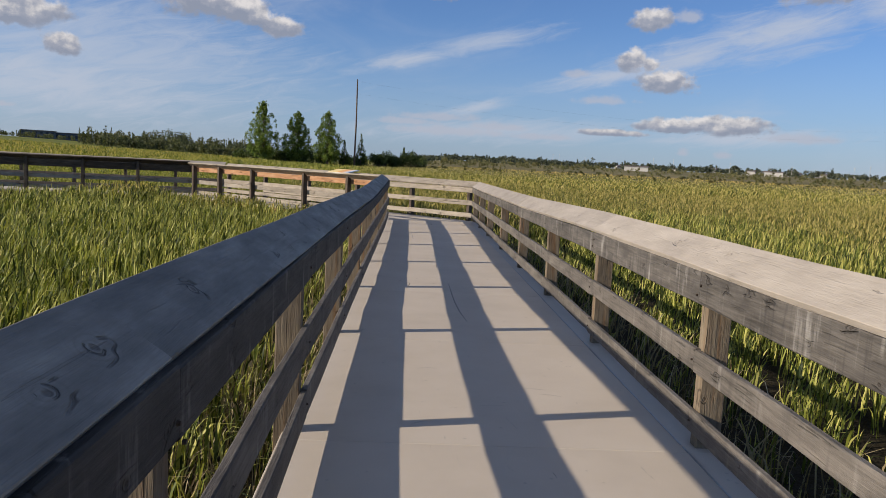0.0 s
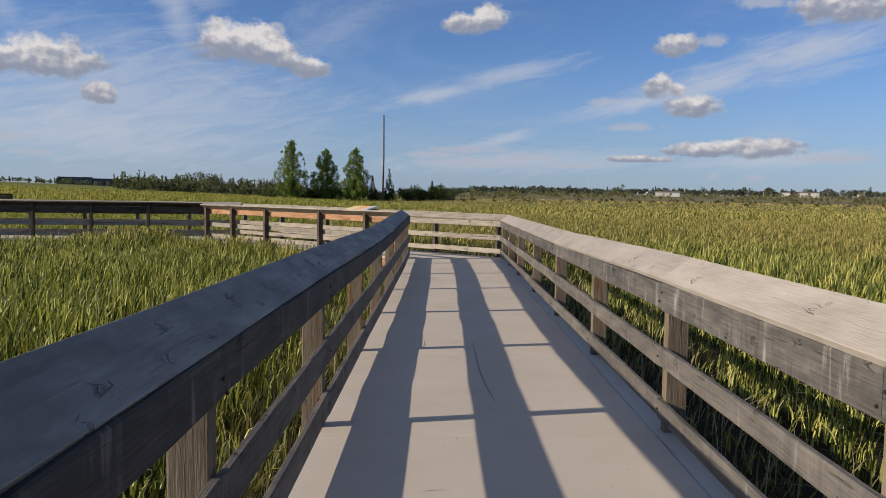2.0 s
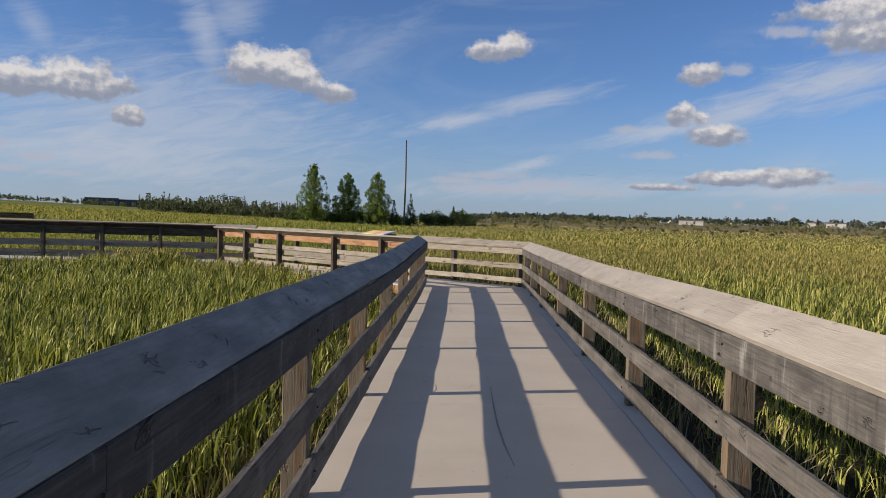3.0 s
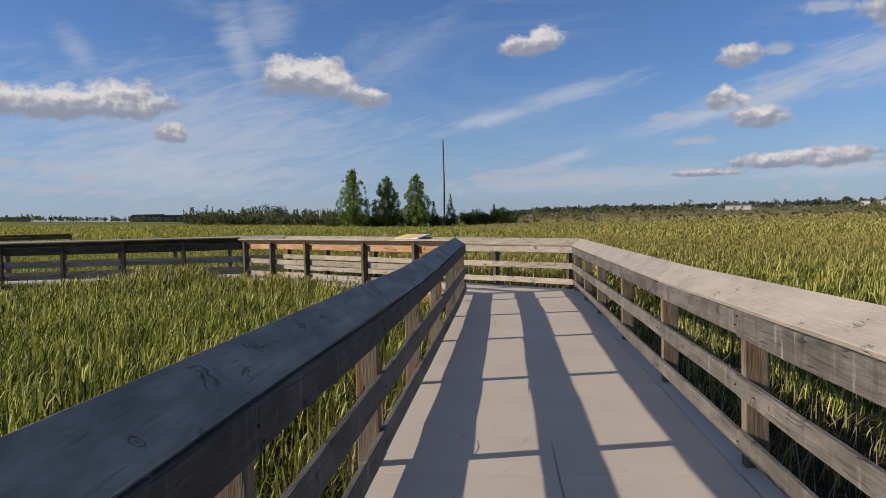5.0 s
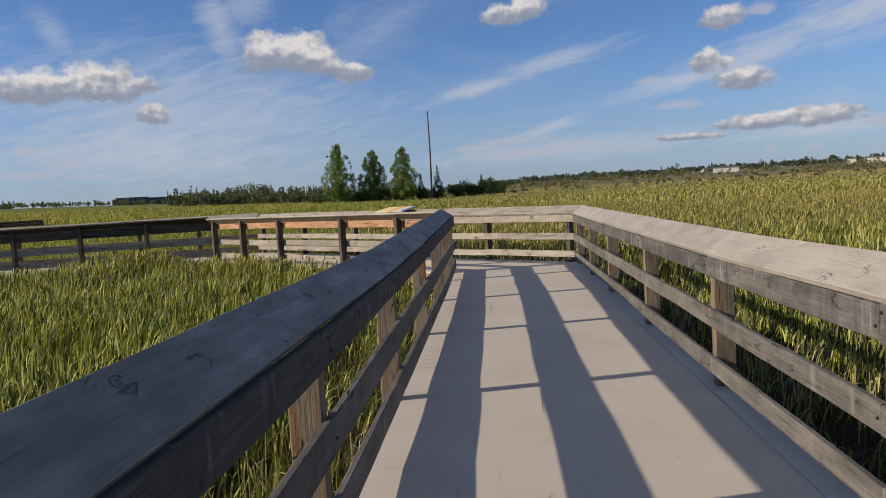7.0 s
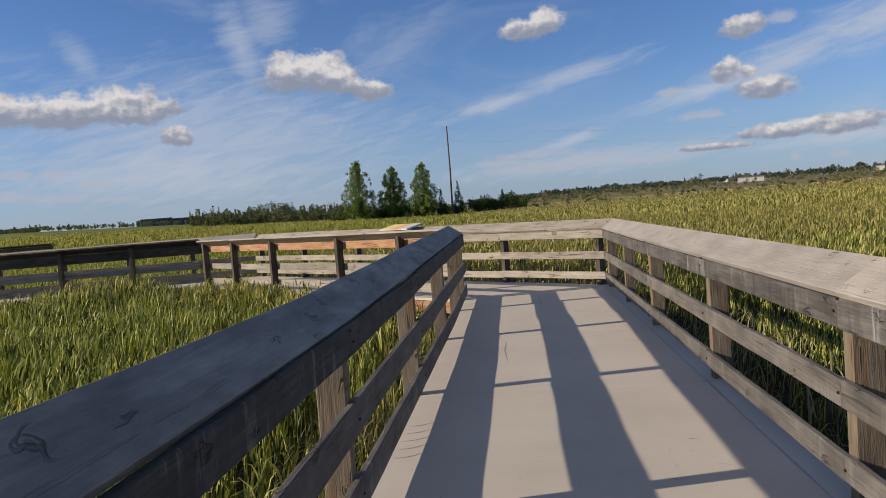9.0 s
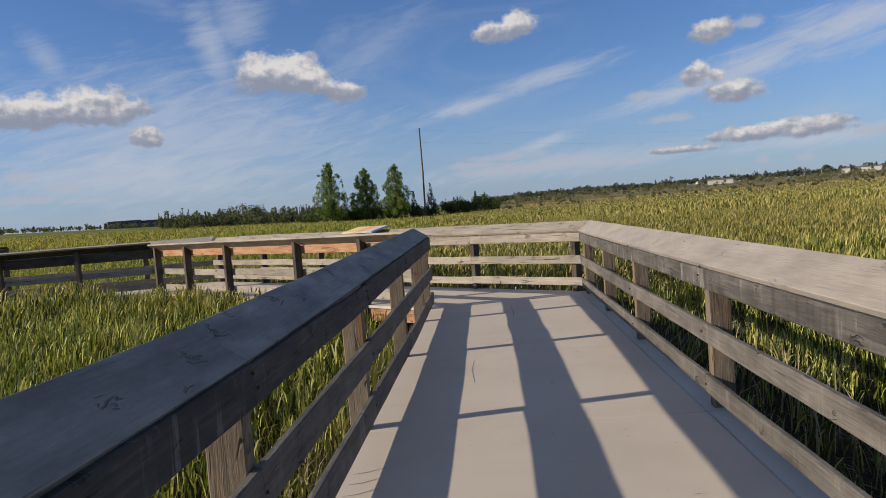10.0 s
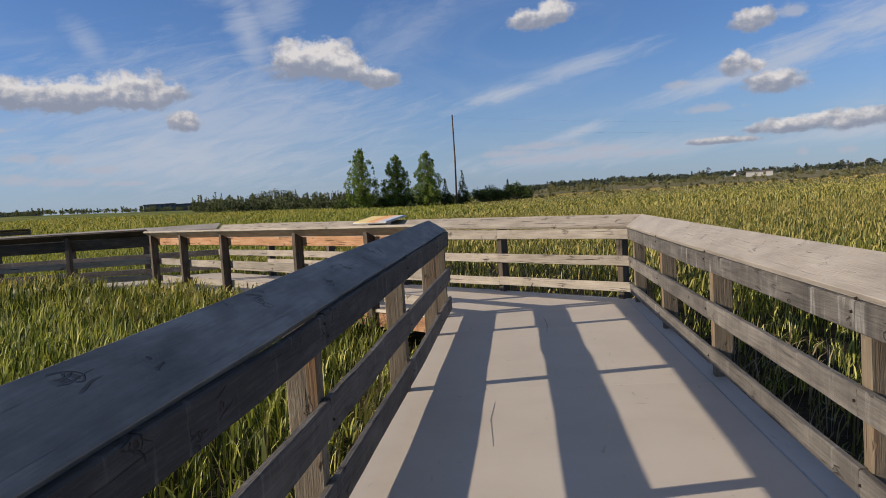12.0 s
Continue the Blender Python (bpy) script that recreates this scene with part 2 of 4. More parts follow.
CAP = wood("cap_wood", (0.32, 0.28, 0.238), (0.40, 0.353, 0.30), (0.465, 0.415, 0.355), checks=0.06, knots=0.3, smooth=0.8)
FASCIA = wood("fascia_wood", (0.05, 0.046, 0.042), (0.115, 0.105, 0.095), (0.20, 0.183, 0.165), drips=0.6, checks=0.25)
# a darker copy of the fascia wood: the left railing's shade is in its colour
SHADED_FASCIA = wood("shaded_fascia_wood", (0.022, 0.021, 0.021), (0.05, 0.047, 0.045), (0.10, 0.094, 0.088), drips=0.35, checks=0.3, knots=1.0)
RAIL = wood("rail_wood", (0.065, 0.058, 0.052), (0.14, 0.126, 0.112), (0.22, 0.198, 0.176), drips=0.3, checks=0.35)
POST = wood("post_wood", (0.09, 0.07, 0.05), (0.215, 0.17, 0.12), (0.33, 0.27, 0.19), warm=(0.24, 0.13, 0.06))
OLD_POST = wood("old_post_wood", (0.045, 0.034, 0.026), (0.095, 0.073, 0.055), (0.18, 0.14, 0.105))
# cap wood for the left railing, its shade put into these darker tones
SHADED_CAP = wood("shaded_cap_wood", (0.12, 0.112, 0.10), (0.205, 0.192, 0.173), (0.33, 0.31, 0.28), seed=3.0, knots=0.8, checks=0.12, smooth=0.75)
CEDAR = wood("cedar_wood", (0.22, 0.12, 0.065), (0.45, 0.235, 0.12), (0.54, 0.36, 0.23), knots=1.0)
PALE = wood("pale_wood", (0.22, 0.19, 0.155), (0.355, 0.31, 0.255), (0.47, 0.415, 0.345))


def deck_material():
    m, k = material("deck_coating")
    p = k.add("ShaderNodeTexCoord").outputs["Object"]
    rnd = k.add("ShaderNodeObjectInfo").outputs["Random"]
    p = k.vec("ADD", p, k.add("ShaderNodeCombineXYZ", X=k.math("MULTIPLY", rnd, 31.0)).outputs[0])
    broad = k.noise(p, 1.1, 5, 0.6)
    grit = k.noise(p, 160.0, 3, 0.7)
    brush = k.noise(k.scaled(p, (2.0, 60, 1)), 1.0, 4, 0.6)
    color = k.ramp(broad, (0.25, (0.52, 0.45, 0.37)), (0.5, (0.585, 0.51, 0.425)), (0.75, (0.63, 0.555, 0.47)))
    color = k.mix(k.step(grit, 0.35, 0.7, 0.0, 0.2), color, (0.40, 0.37, 0.34))
    color = k.mix(k.step(brush, 0.55, 0.75, 0.0, 0.15), color, (0.45, 0.41, 0.37))
    scuff = k.step(k.noise(k.scaled(p, (22, 3.0, 1)), 1.0, 3, 0.5, 1.2), 0.70, 0.76, 0.0, 0.35)
    color = k.mix(scuff, color, (0.22, 0.205, 0.19))
    spots = k.add("ShaderNodeTexVoronoi", Vector=p, Scale=7.0).outputs["Distance"]
    color = k.mix(k.step(spots, 0.09, 0.05, 0.0, 0.35), color, (0.26, 0.24, 0.22))
    finish(k, color, 0.7, grit, 0.25, 0.002, specular=0.35)
    return m


DECK = deck_material()


def ground_material():
    m, k = material("marsh_ground")
    p = k.add("ShaderNodeTexCoord").outputs["Object"]
    mud = k.ramp(k.noise(p, 2.4, 6, 0.65), (0.3, (0.018, 0.015, 0.010)), (0.55, (0.032, 0.027, 0.018)), (0.75, (0.07, 0.058, 0.034)))
    stripe = k.noise(k.scaled(p, (0.03, 0.09, 1)), 1.0, 7, 0.62, 0.6)
    tuft = k.noise(p, 1.7, 5, 0.7)
    east = k.step(k.add("ShaderNodeSeparateXYZ", Vector=p).outputs[0], -60.0, 20.0, -0.1, 0.03)
    field = k.ramp(k.math("ADD", east, k.math("ADD", k.math("MULTIPLY", stripe, 0.6), k.math("MULTIPLY", tuft, 0.4))),
                   (0.34, (0.13, 0.16, 0.035)), (0.48, (0.26, 0.25, 0.065)), (0.6, (0.40, 0.33, 0.11)), (0.75, (0.48, 0.40, 0.18)))
    away = k.vec("LENGTH", k.vec("SUBTRACT", p, (0, 14, 0)))
    rough_land = k.ramp(k.math("ADD", k.math("MULTIPLY", stripe, 0.6), k.math("MULTIPLY", k.noise(p, 0.12, 5, 0.7), 0.4)), (0.35, (0.10, 0.10, 0.045)), (0.5, (0.19, 0.17, 0.085)), (0.65, (0.30, 0.25, 0.14)))
    x_east = k.step(k.add("ShaderNodeSeparateXYZ", Vector=p).outputs[0], -25.0, 10.0)
    field = k.mix(k.math("MULTIPLY", k.step(away, 115.0, 160.0), x_east), field, rough_land)
    color = k.mix(k.step(away, 22.0, 46.0), mud, field)
    finish(k, color, 0.95, tuft, 0.8, 0.25, specular=0.1)
    return m


def leaf_material(name, shades, tip, through=0.35, patch=0.35, tip_at=(0.05, 0.7), tips=(0.95, 1.5)):
    """Blades or leaves: shades by clump and by leaf, and a paler tip higher up."""
    m, k = material(name)
    p = k.add("ShaderNodeTexCoord").outputs["Object"]
    isle = k.add("ShaderNodeNewGeometry").outputs["Random Per Island"]
    area = k.noise(k.scaled(p, (1, 1, 0.2)), patch, 4, 0.6)
    t = k.math("ADD", k.math("MULTIPLY", isle, 0.55), k.math("MULTIPLY", area, 0.45))
    color = k.ramp(t, *[(0.27 + 0.42 * i / (len(shades) - 1), c) for i, c in enumerate(shades)])
    high = k.add("ShaderNodeSeparateXYZ", Vector=p).outputs[2]
    up = k.math("MULTIPLY", k.step(high, *tip_at), k.step(k.math("ADD", isle, k.math("MULTIPLY", area, 1.2)), tips[0], tips[1]))
    color = k.mix(up, color, tip)
    d = k.add("ShaderNodeBsdfPrincipled", Base_Color=color, Roughness=0.55)
    k.put(d.inputs["Specular IOR Level"], 0.25)
    s = k.add("ShaderNodeBsdfTranslucent", Color=k.mix(1.0, color, (1.2, 1.25, 0.6), "MULTIPLY"))
    x = k.add("ShaderNodeMixShader", Fac=through)
    k.tree.links.new(d.outputs[0], x.inputs[1])
    k.tree.links.new(s.outputs[0], x.inputs[2])
    o = k.add("ShaderNodeOutputMaterial")
    k.tree.links.new(x.outputs[0], o.inputs[0])
    return m


GROUND = ground_material()
REED_L = leaf_material("green_reed", [(0.03, 0.045, 0.009), (0.11, 0.14, 0.022), (0.30, 0.325, 0.058), (0.57, 0.54, 0.165)], (0.72, 0.50, 0.17), 0.2, 1.5)
REED_R = leaf_material("golden_reed", [(0.05, 0.065, 0.012), (0.17, 0.18, 0.034), (0.33, 0.30, 0.072), (0.50, 0.41, 0.145)], (0.58, 0.41, 0.15), 0.2, 1.1, tips=(0.75, 1.35))
REED_G = leaf_material("meadow_reed", [(0.08, 0.105, 0.018), (0.17, 0.195, 0.035), (0.28, 0.285, 0.055), (0.42, 0.385, 0.11)], (0.48, 0.38, 0.12))
STALK = leaf_material("dry_stalk", [(0.20, 0.15, 0.08), (0.34, 0.27, 0.15), (0.45, 0.38, 0.24)], (0.45, 0.38, 0.24), 0.15)
LEAF = leaf_material("poplar_leaf", [(0.07, 0.12, 0.03), (0.15, 0.21, 0.05), (0.25, 0.31, 0.085)], (0.26, 0.31, 0.09), 0.4, 0.5, (4, 20))
SHRUB = leaf_material("shrub_leaf", [(0.03, 0.055, 0.02), (0.06, 0.09, 0.028), (0.11, 0.14, 0.04)], (0.12, 0.15, 0.05), 0.3, 0.1, (1, 6))
FAR_LEAF = leaf_material("far_leaf", [(0.05, 0.065, 0.04), (0.10, 0.115, 0.06), (0.18, 0.18, 0.09)], (0.20, 0.20, 0.10), 0.3, 0.02, (2, 9))


# far leaves with the haze of distance mixed into their grey-green shades
HAZY_LEAF = leaf_material("hazy_leaf", [(0.055, 0.07, 0.055), (0.085, 0.10, 0.075), (0.13, 0.14, 0.095)], (0.14, 0.15, 0.10), 0.3, 0.02, (2, 14))


def plain(name, color, rough=0.6, vary=0.15, scale=3.0, metallic=0.0):
    m, k = material(name)
    p = k.add("ShaderNodeTexCoord").outputs["Object"]
    n = k.noise(p, scale, 5, 0.6)
    c = k.mix(1.0, color, k.ramp(n, (0.3, 1 - vary), (0.7, 1 + vary)), "MULTIPLY")
    finish(k, c, rough, n, 0.2, 0.01, metallic)
    return m


BARK = plain("bark", (0.12, 0.10, 0.075), 0.9, 0.4, 2.0)
POLE = plain("pole_wood", (0.13, 0.09, 0.065), 0.85, 0.3, 1.0)
WIRE = plain("wire", (0.12, 0.12, 0.13), 0.5)
WALL_DARK = plain("dark_wall", (0.10, 0.12, 0.16), 0.7, 0.2, 0.3)
WALL_PALE = plain("pale_wall", (0.55, 0.53, 0.50), 0.7, 0.1, 0.3)
ROOF = plain("roof_shingle", (0.16, 0.14, 0.14), 0.8, 0.2, 0.4)
GLASS = plain("window_glass", (0.05, 0.06, 0.08), 0.15, 0.1)
STEEL = plain("galvanised_steel", (0.45, 0.46, 0.47), 0.45, 0.2, 20.0, 0.8)

# ---------------------------------------------------------------- mesh helpers


def part(name, bm, mat, parent=None, label="", m=None):
    me = bpy.data.meshes.new(name)
    bm.to_mesh(me)
    bm.free()
    me.materials.append(mat)
    ob = new(name, me)
    if parent is not None:
        ob.parent = parent
    if m is not None:
        ob.matrix_basis = m
    if label:
        ob["label"] = label
    return ob


def solid(name, verts, faces, mat, parent=None, smooth=False):
    me = bpy.data.meshes.new(name)
    me.from_pydata(verts, [], faces)
    me.materials.append(mat)
    if smooth:
        me.shade_smooth()
    ob = new(name, me)
    if parent is not None:
        ob.parent = parent
    return ob


def indexed(name, co, faces, mat):
    """A large mesh from arrays of points and of quads."""
    me = bpy.data.meshes.new(name)
    faces = np.asarray(faces, np.int32)
    me.vertices.add(len(co))
    me.vertices.foreach_set("co", np.asarray(co, np.float32).ravel())
    me.loops.add(faces.size)
    me.loops.foreach_set("vertex_index", faces.ravel())
    me.polygons.add(len(faces))
    me.polygons.foreach_set("loop_start", np.arange(0, faces.size, faces.shape[1], dtype=np.int32))
    me.materials.append(mat)
    me.update(calc_edges=True)
    me.shade_smooth()
    return new(name, me)


wobble = random.Random(4)


def board(name, p0, p1, across, wide, thick, mat, parent, chamfer=0.006, warp=0.004, label="", skew0=0.0, skew1=0.0):
    """A sawn board from p0 to p1 with eased edges and a slight warp. p0 and p1 lie on the middle of its section; across is the
    direction of its width. skew0 and skew1 move an end's +across side along the board, for mitres."""
    p0, p1 = Vector(p0), Vector(p1)
    along = (p1 - p0).normalized()
    across = (Vector(across) - along * Vector(across).dot(along)).normalized()
    out = along.cross(across)
    length = (p1 - p0).length
    w, t, c = wide / 2, thick / 2, chamfer
    ring = [(w - c, t), (-w + c, t), (-w, t - c), (-w, -t + c), (-w + c, -t), (w - c, -t), (w, -t + c), (w, t - c)]
    n = max(2, int(length / 0.45))
    verts, faces = [], []
    ph = [wobble.uniform(0, 6.3) for _ in range(4)]
    amp = warp * wobble.uniform(0.5, 1.0)
    for i in range(n + 1):
        s = i / n
        fade = math.sin(math.pi * s) ** 0.5 if 0 < s < 1 else 0.0
        dy = amp * fade * (math.sin(s * 5 + ph[0]) + 0.5 * math.sin(s * 13 + ph[1]))
        dz = amp * fade * (math.sin(s * 4 + ph[2]) + 0.5 * math.sin(s * 11 + ph[3]))
        for a, b in ring:
            skew = (skew0 * (1 - s) + skew1 * s) * (a / w)
            verts.append((s * length + skew, a + dy, b + dz))
    for i in range(n):
        for j in range(8):
            a, b = i * 8 + j, i * 8 + (j + 1) % 8
            faces.append((a, b, b + 8, a + 8))
    faces.append(tuple(range(7, -1, -1)))
    faces.append(tuple(n * 8 + j for j in range(8)))
    ob = solid(name, verts, [tuple(reversed(f)) for f in faces], mat, parent)
    m = Matrix((along, across, out)).transposed().to_4x4()
    m.translation = p0
    ob.matrix_basis = m
    if label:
        ob["label"] = label
    return ob


def box(name, lo, hi, mat, parent=None, bevel=0.0, m=None, label=""):
    bm = bmesh.new()
    bmesh.ops.create_cube(bm, size=1)
    for v in bm.verts:
        v.co = [lo[i] + (v.co[i] + 0.5) * (hi[i] - lo[i]) for i in range(3)]
    if bevel:
        bmesh.ops.bevel(bm, geom=bm.edges[:], offset=bevel, segments=2, profile=0.5, affect="EDGES")
    return part(name, bm, mat, parent, label, m)


def empty(name, at=(0, 0, 0)):
    ob = new(name)
    ob.location = at
    return ob


# ---------------------------------------------------------------- the plan
LEVEL = -0.75                       # the marsh floor; the deck's top is 0
FASCIA_LOW, FASCIA_TOP = 0.80, 1.02
MID_LOW, MID_TOP = 0.433, 0.562
LOW_LOW, LOW_TOP = 0.095, 0.218
CAP_WIDE, CAP_TILT = 0.245, 29.0


def cross2(p, d, q, e):
    """Where the line through p along d meets the one through q along e."""
    k = ((q[0] - p[0]) * e[1] - (q[1] - p[1]) * e[0]) / (d[0] * e[1] - d[1] * e[0])
    return (p[0] + d[0] * k, p[1] + d[1] * k)


DIR_A = Vector((-0.752, 0.659)).normalized()     # the second leg of the walk
DIR_B = Vector((-0.986, -0.167)).normalized()    # the third leg
IN_1 = Vector((-1.0, 20.95))
IN_2 = Vector((-7.85, 26.95))
OUT_1 = Vector((1.22, 21.5))
WIDTH = 1.85
NORM_A, NORM_B = Vector((DIR_A.y, -DIR_A.x)), Vector((DIR_B.y, -DIR_B.x))
if NORM_A.x < 0:
    NORM_A = -NORM_A
if NORM_B.y < 0:
    NORM_B = -NORM_B
OUT_2 = Vector(cross2(OUT_1, DIR_A, IN_2 + NORM_B * WIDTH, DIR_B))
IN_3 = IN_2 + DIR_B * 22.0
OUT_3 = OUT_2 + DIR_B * 22.0
LEFT_LINE = [Vector((-0.90, -7.0)), Vector((-0.905, 2.9)), Vector((-0.955, 6.0)), Vector((-0.968, 17.5)), IN_1]
RIGHT_LINE = [Vector((1.235, -7.0)), Vector((1.225, 8.0)), OUT_1]


def on_line(line, y):
    for a, b in zip(line, line[1:]):
        if a.y <= y <= b.y or b is line[-1]:
            return a + (b - a) * ((y - a.y) / (b.y - a.y))


def bolt_head():
    bm = bmesh.new()
    bmesh.ops.create_cone(bm, cap_ends=True, segments=10, radius1=0.0075, radius2=0.006, depth=0.010)
    me = bpy.data.meshes.new("bolt")
    bm.to_mesh(me)
    bm.free()
    me.materials.append(RUST)
    return me


RUST = plain("rusty_steel", (0.06, 0.045, 0.035), 0.6, 0.3, 60.0, 0.5)
BOLT_HEAD = bolt_head()


def railing(points, side, posts, label, mats, cap_every=2, mitre=(0.0, 0.0), double=(), sag=None, tilt=CAP_TILT, wide=CAP_WIDE, flush=False, foot=LEVEL - 0.3, bolts=False, low=(LOW_LOW, LOW_TOP), mid=(MID_LOW, MID_TOP)):
    """A run of railing. points: the joints of the boards on the plan, on the boards' walkway face, in order; side: +1 when the
    marsh lies to the left of the run, -1 when to its right; posts: places of posts on the same line; mitre: how far the cap's
    marsh edge runs past each end."""
    cap, fascia, rail, post = mats
    thing = empty("railing", (points[0].x, points[0].y, 0))
    org = Vector((points[0].x, points[0].y, 0))

    def heights(p):
        """The fascia's lower and upper edge at a place."""
        if not sag:
            return FASCIA_LOW, FASCIA_TOP
        ys = [row[0] for row in sag]
        return float(np.interp(p.y, ys, [row[1] for row in sag])), float(np.interp(p.y, ys, [row[2] for row in sag]))

    def at(p, z, off):
        return Vector((p.x, p.y, z)) - org + Vector((off.x, off.y, 0))

    for i, (a, b) in enumerate(zip(points, points[1:])):
        d = (b - a).normalized()
        n = Vector((-d.y, d.x)) * side           # towards the marsh
        gap = d * 0.0015
        aa, bb = a + gap, b - gap
        jz = wobble.uniform(-0.004, 0.004)
        up = Vector((0, 0, 1))
        (la0, ta0), (lb0, tb0) = heights(a), heights(b)
        more = 0.034 if flush else 0.0
        board("fascia_board", at(aa, (la0 + ta0 + more) / 2 + jz, n * 0.019), at(bb, (lb0 + tb0 + more) / 2 + jz, n * 0.019), up, (ta0 - la0 + tb0 - lb0) / 2 + more, 0.038, fascia, thing)
        for name, (z0, z1) in (("middle_rail", mid), ("lower_rail", low)):
            jz = wobble.uniform(-0.007, 0.007)
            board(name, at(aa, (z0 + z1) / 2 + jz, n * 0.019), at(bb, (z0 + z1) / 2 + jz, n * 0.019), up, z1 - z0, 0.038, rail, thing)
        if i in double:
            board("kick_board", at(aa, 0.305, n * 0.019), at(bb, 0.305, n * 0.019), up, 0.14, 0.038, rail, thing)
    # sloping cap boards, over two bays each
    joints = points[::cap_every]
    if joints[-1] is not points[-1]:
        joints = joints + [points[-1]]
    ct, st = math.cos(radians(tilt)), math.sin(radians(tilt))
    for i, (a, b) in enumerate(zip(joints, joints[1:])):
        d = (b - a).normalized()
        n = Vector((-d.y, d.x)) * side
        slope = Vector((n.x * ct, n.y * ct, st))
        off = n * (wide / 2 * ct + (0.028 if flush else -0.002))
        lift = 0.022 + wide / 2 * st + (0.014 if flush else 0.0)
        za, zb = heights(a)[1] + lift, heights(b)[1] + lift
        s0 = mitre[0] / 2 if i == 0 else 0.0
        s1 = mitre[1] / 2 if i == len(joints) - 2 else 0.0
        board("cap_board", at(a + d * (0.0006 - s0), za, off), at(b + d * (s1 - 0.0006), zb, off), slope, wide, 0.038, cap, thing, 0.003, 0.003, "", s0 * -1, s1)
    for p in posts:
        a, b = points[0], points[-1]
        i = min(range(len(points) - 1), key=lambda j: abs((points[j] - p).length + (points[j + 1] - p).length - (points[j + 1] - points[j]).length))
        d = (points[i + 1] - points[i]).normalized()
        n = Vector((-d.y, d.x)) * side
        base = at(p, foot, n * (0.0385 + 0.07))
        top = at(p, heights(p)[1] + 0.033, n * (0.0385 + 0.07))
        upright = board("post", base, top, (n.x, n.y, 0), 0.14, 0.09, post, thing, 0.005, 0.0015, "", 0.0, 0.14 / 2 * st / ct)
        for z, s in ((0.87, 0.025), (0.93, -0.02), (0.50, 0.02), (0.155, -0.015)) if bolts else ():
            c = at(p + d * s, z, n * -0.004)
            ob = new("bolt", BOLT_HEAD)
            ob.parent = upright
            ob.matrix_basis = upright.matrix_basis.inverted() @ Matrix.Translation(c) @ Vector((-n.x, -n.y, 0)).to_track_quat("Z", "Y").to_matrix().to_4x4()
    tagged(thing, label, "railing", "boardwalk railings")
    return thing


def fill(a, b, n):
    return [a + (b - a) * (i / n) for i in range(n + 1)]


LEFT_Y = [-7.0, -4.58, -2.15, 0.28, 2.86, 5.33, 7.78, 10.2, 12.56, 15.0, 17.4, 19.65]
RIGHT_Y = [-7.0, -4.4, -2.0, 0.45, 2.85, 5.29, 7.78, 10.2, 12.6, 15.03, 17.52, 19.5]
left_pts = [on_line(LEFT_LINE, y) for y in LEFT_Y] + [IN_1]
right_pts = [on_line(RIGHT_LINE, y) for y in RIGHT_Y] + [OUT_1]

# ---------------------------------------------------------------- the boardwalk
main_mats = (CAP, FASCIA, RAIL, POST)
left_posts = left_pts[1:-1] + [IN_1 - Vector((0, 0.13))]
right_posts = right_pts[1:-1] + [OUT_1 - Vector((0, 0.18))]
railing(left_pts, 1, left_posts, "weathered grey timber railing with sloping cap, in shade", (SHADED_CAP, SHADED_FASCIA, RAIL, POST), 2, (0.0, -0.09), sag=[(-7, 0.90, 1.025), (2.86, 0.88, 1.022), (5.33, 0.865, 1.004), (7.78, 0.835, 0.966), (10.2, 0.812, 0.933), (12.56, 0.808, 0.919), (15.0, 0.825, 0.934), (17.4, 0.845, 0.972), (21, 0.85, 0.995)], tilt=34.5, wide=0.238, flush=True, bolts=True, foot=-0.30, low=(0.07, 0.228), mid=(0.433, 0.597))
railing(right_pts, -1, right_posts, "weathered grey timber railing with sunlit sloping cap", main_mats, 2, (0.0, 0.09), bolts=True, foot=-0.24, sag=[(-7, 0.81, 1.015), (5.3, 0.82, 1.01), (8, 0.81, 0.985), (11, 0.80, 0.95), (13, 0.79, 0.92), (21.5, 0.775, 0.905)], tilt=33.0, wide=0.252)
far_pts = fill(OUT_1, OUT_2, 5)
railing(far_pts, -1, [OUT_1 + DIR_A * 0.16] + far_pts[1:-1] + [OUT_2 - DIR_A * 0.15], "pale sunlit timber railing round the bend", (PALE, PALE, PALE, OLD_POST), 2, (0.09, 0.09), double=(2, 3), sag=[(0, 0.775, 0.905), (22, 0.775, 0.905), (27, 0.79, 0.96)], tilt=33.0, wide=0.252)
la = (IN_2 - IN_1).length
near_posts = [IN_1 + DIR_A * 0.14] + [IN_1 + DIR_A * la * s for s in (0.158, 0.356, 0.622, 0.807)] + [IN_2 - DIR_A * 0.33]
near_pts = [IN_1] + [IN_1 + DIR_A * la * s for s in (0.158, 0.356, 0.622, 0.807)] + [IN_2]
railing(near_pts, 1, near_posts, "timber railing with orange cedar boards behind posts", (PALE, CEDAR, PALE, OLD_POST), 2, (-0.09, -0.09), sag=[(0, 0.84, 0.98), (40, 0.84, 0.98)])
third_in = fill(IN_2, IN_3, 13)
third_out = fill(OUT_2, OUT_3, 13)
# cap and fascia in dark brown post wood, which also carries their shade
railing(third_in, 1, third_in[1:], "weathered brown timber railing over the reeds, toned dark for shade", (OLD_POST, OLD_POST, PALE, OLD_POST), 2, (-0.05, 0))
railing(third_out, -1, third_out[1:], "grey weathered timber railing over the reeds", (CAP, FASCIA, RAIL, OLD_POST), 2, (0.05, 0))


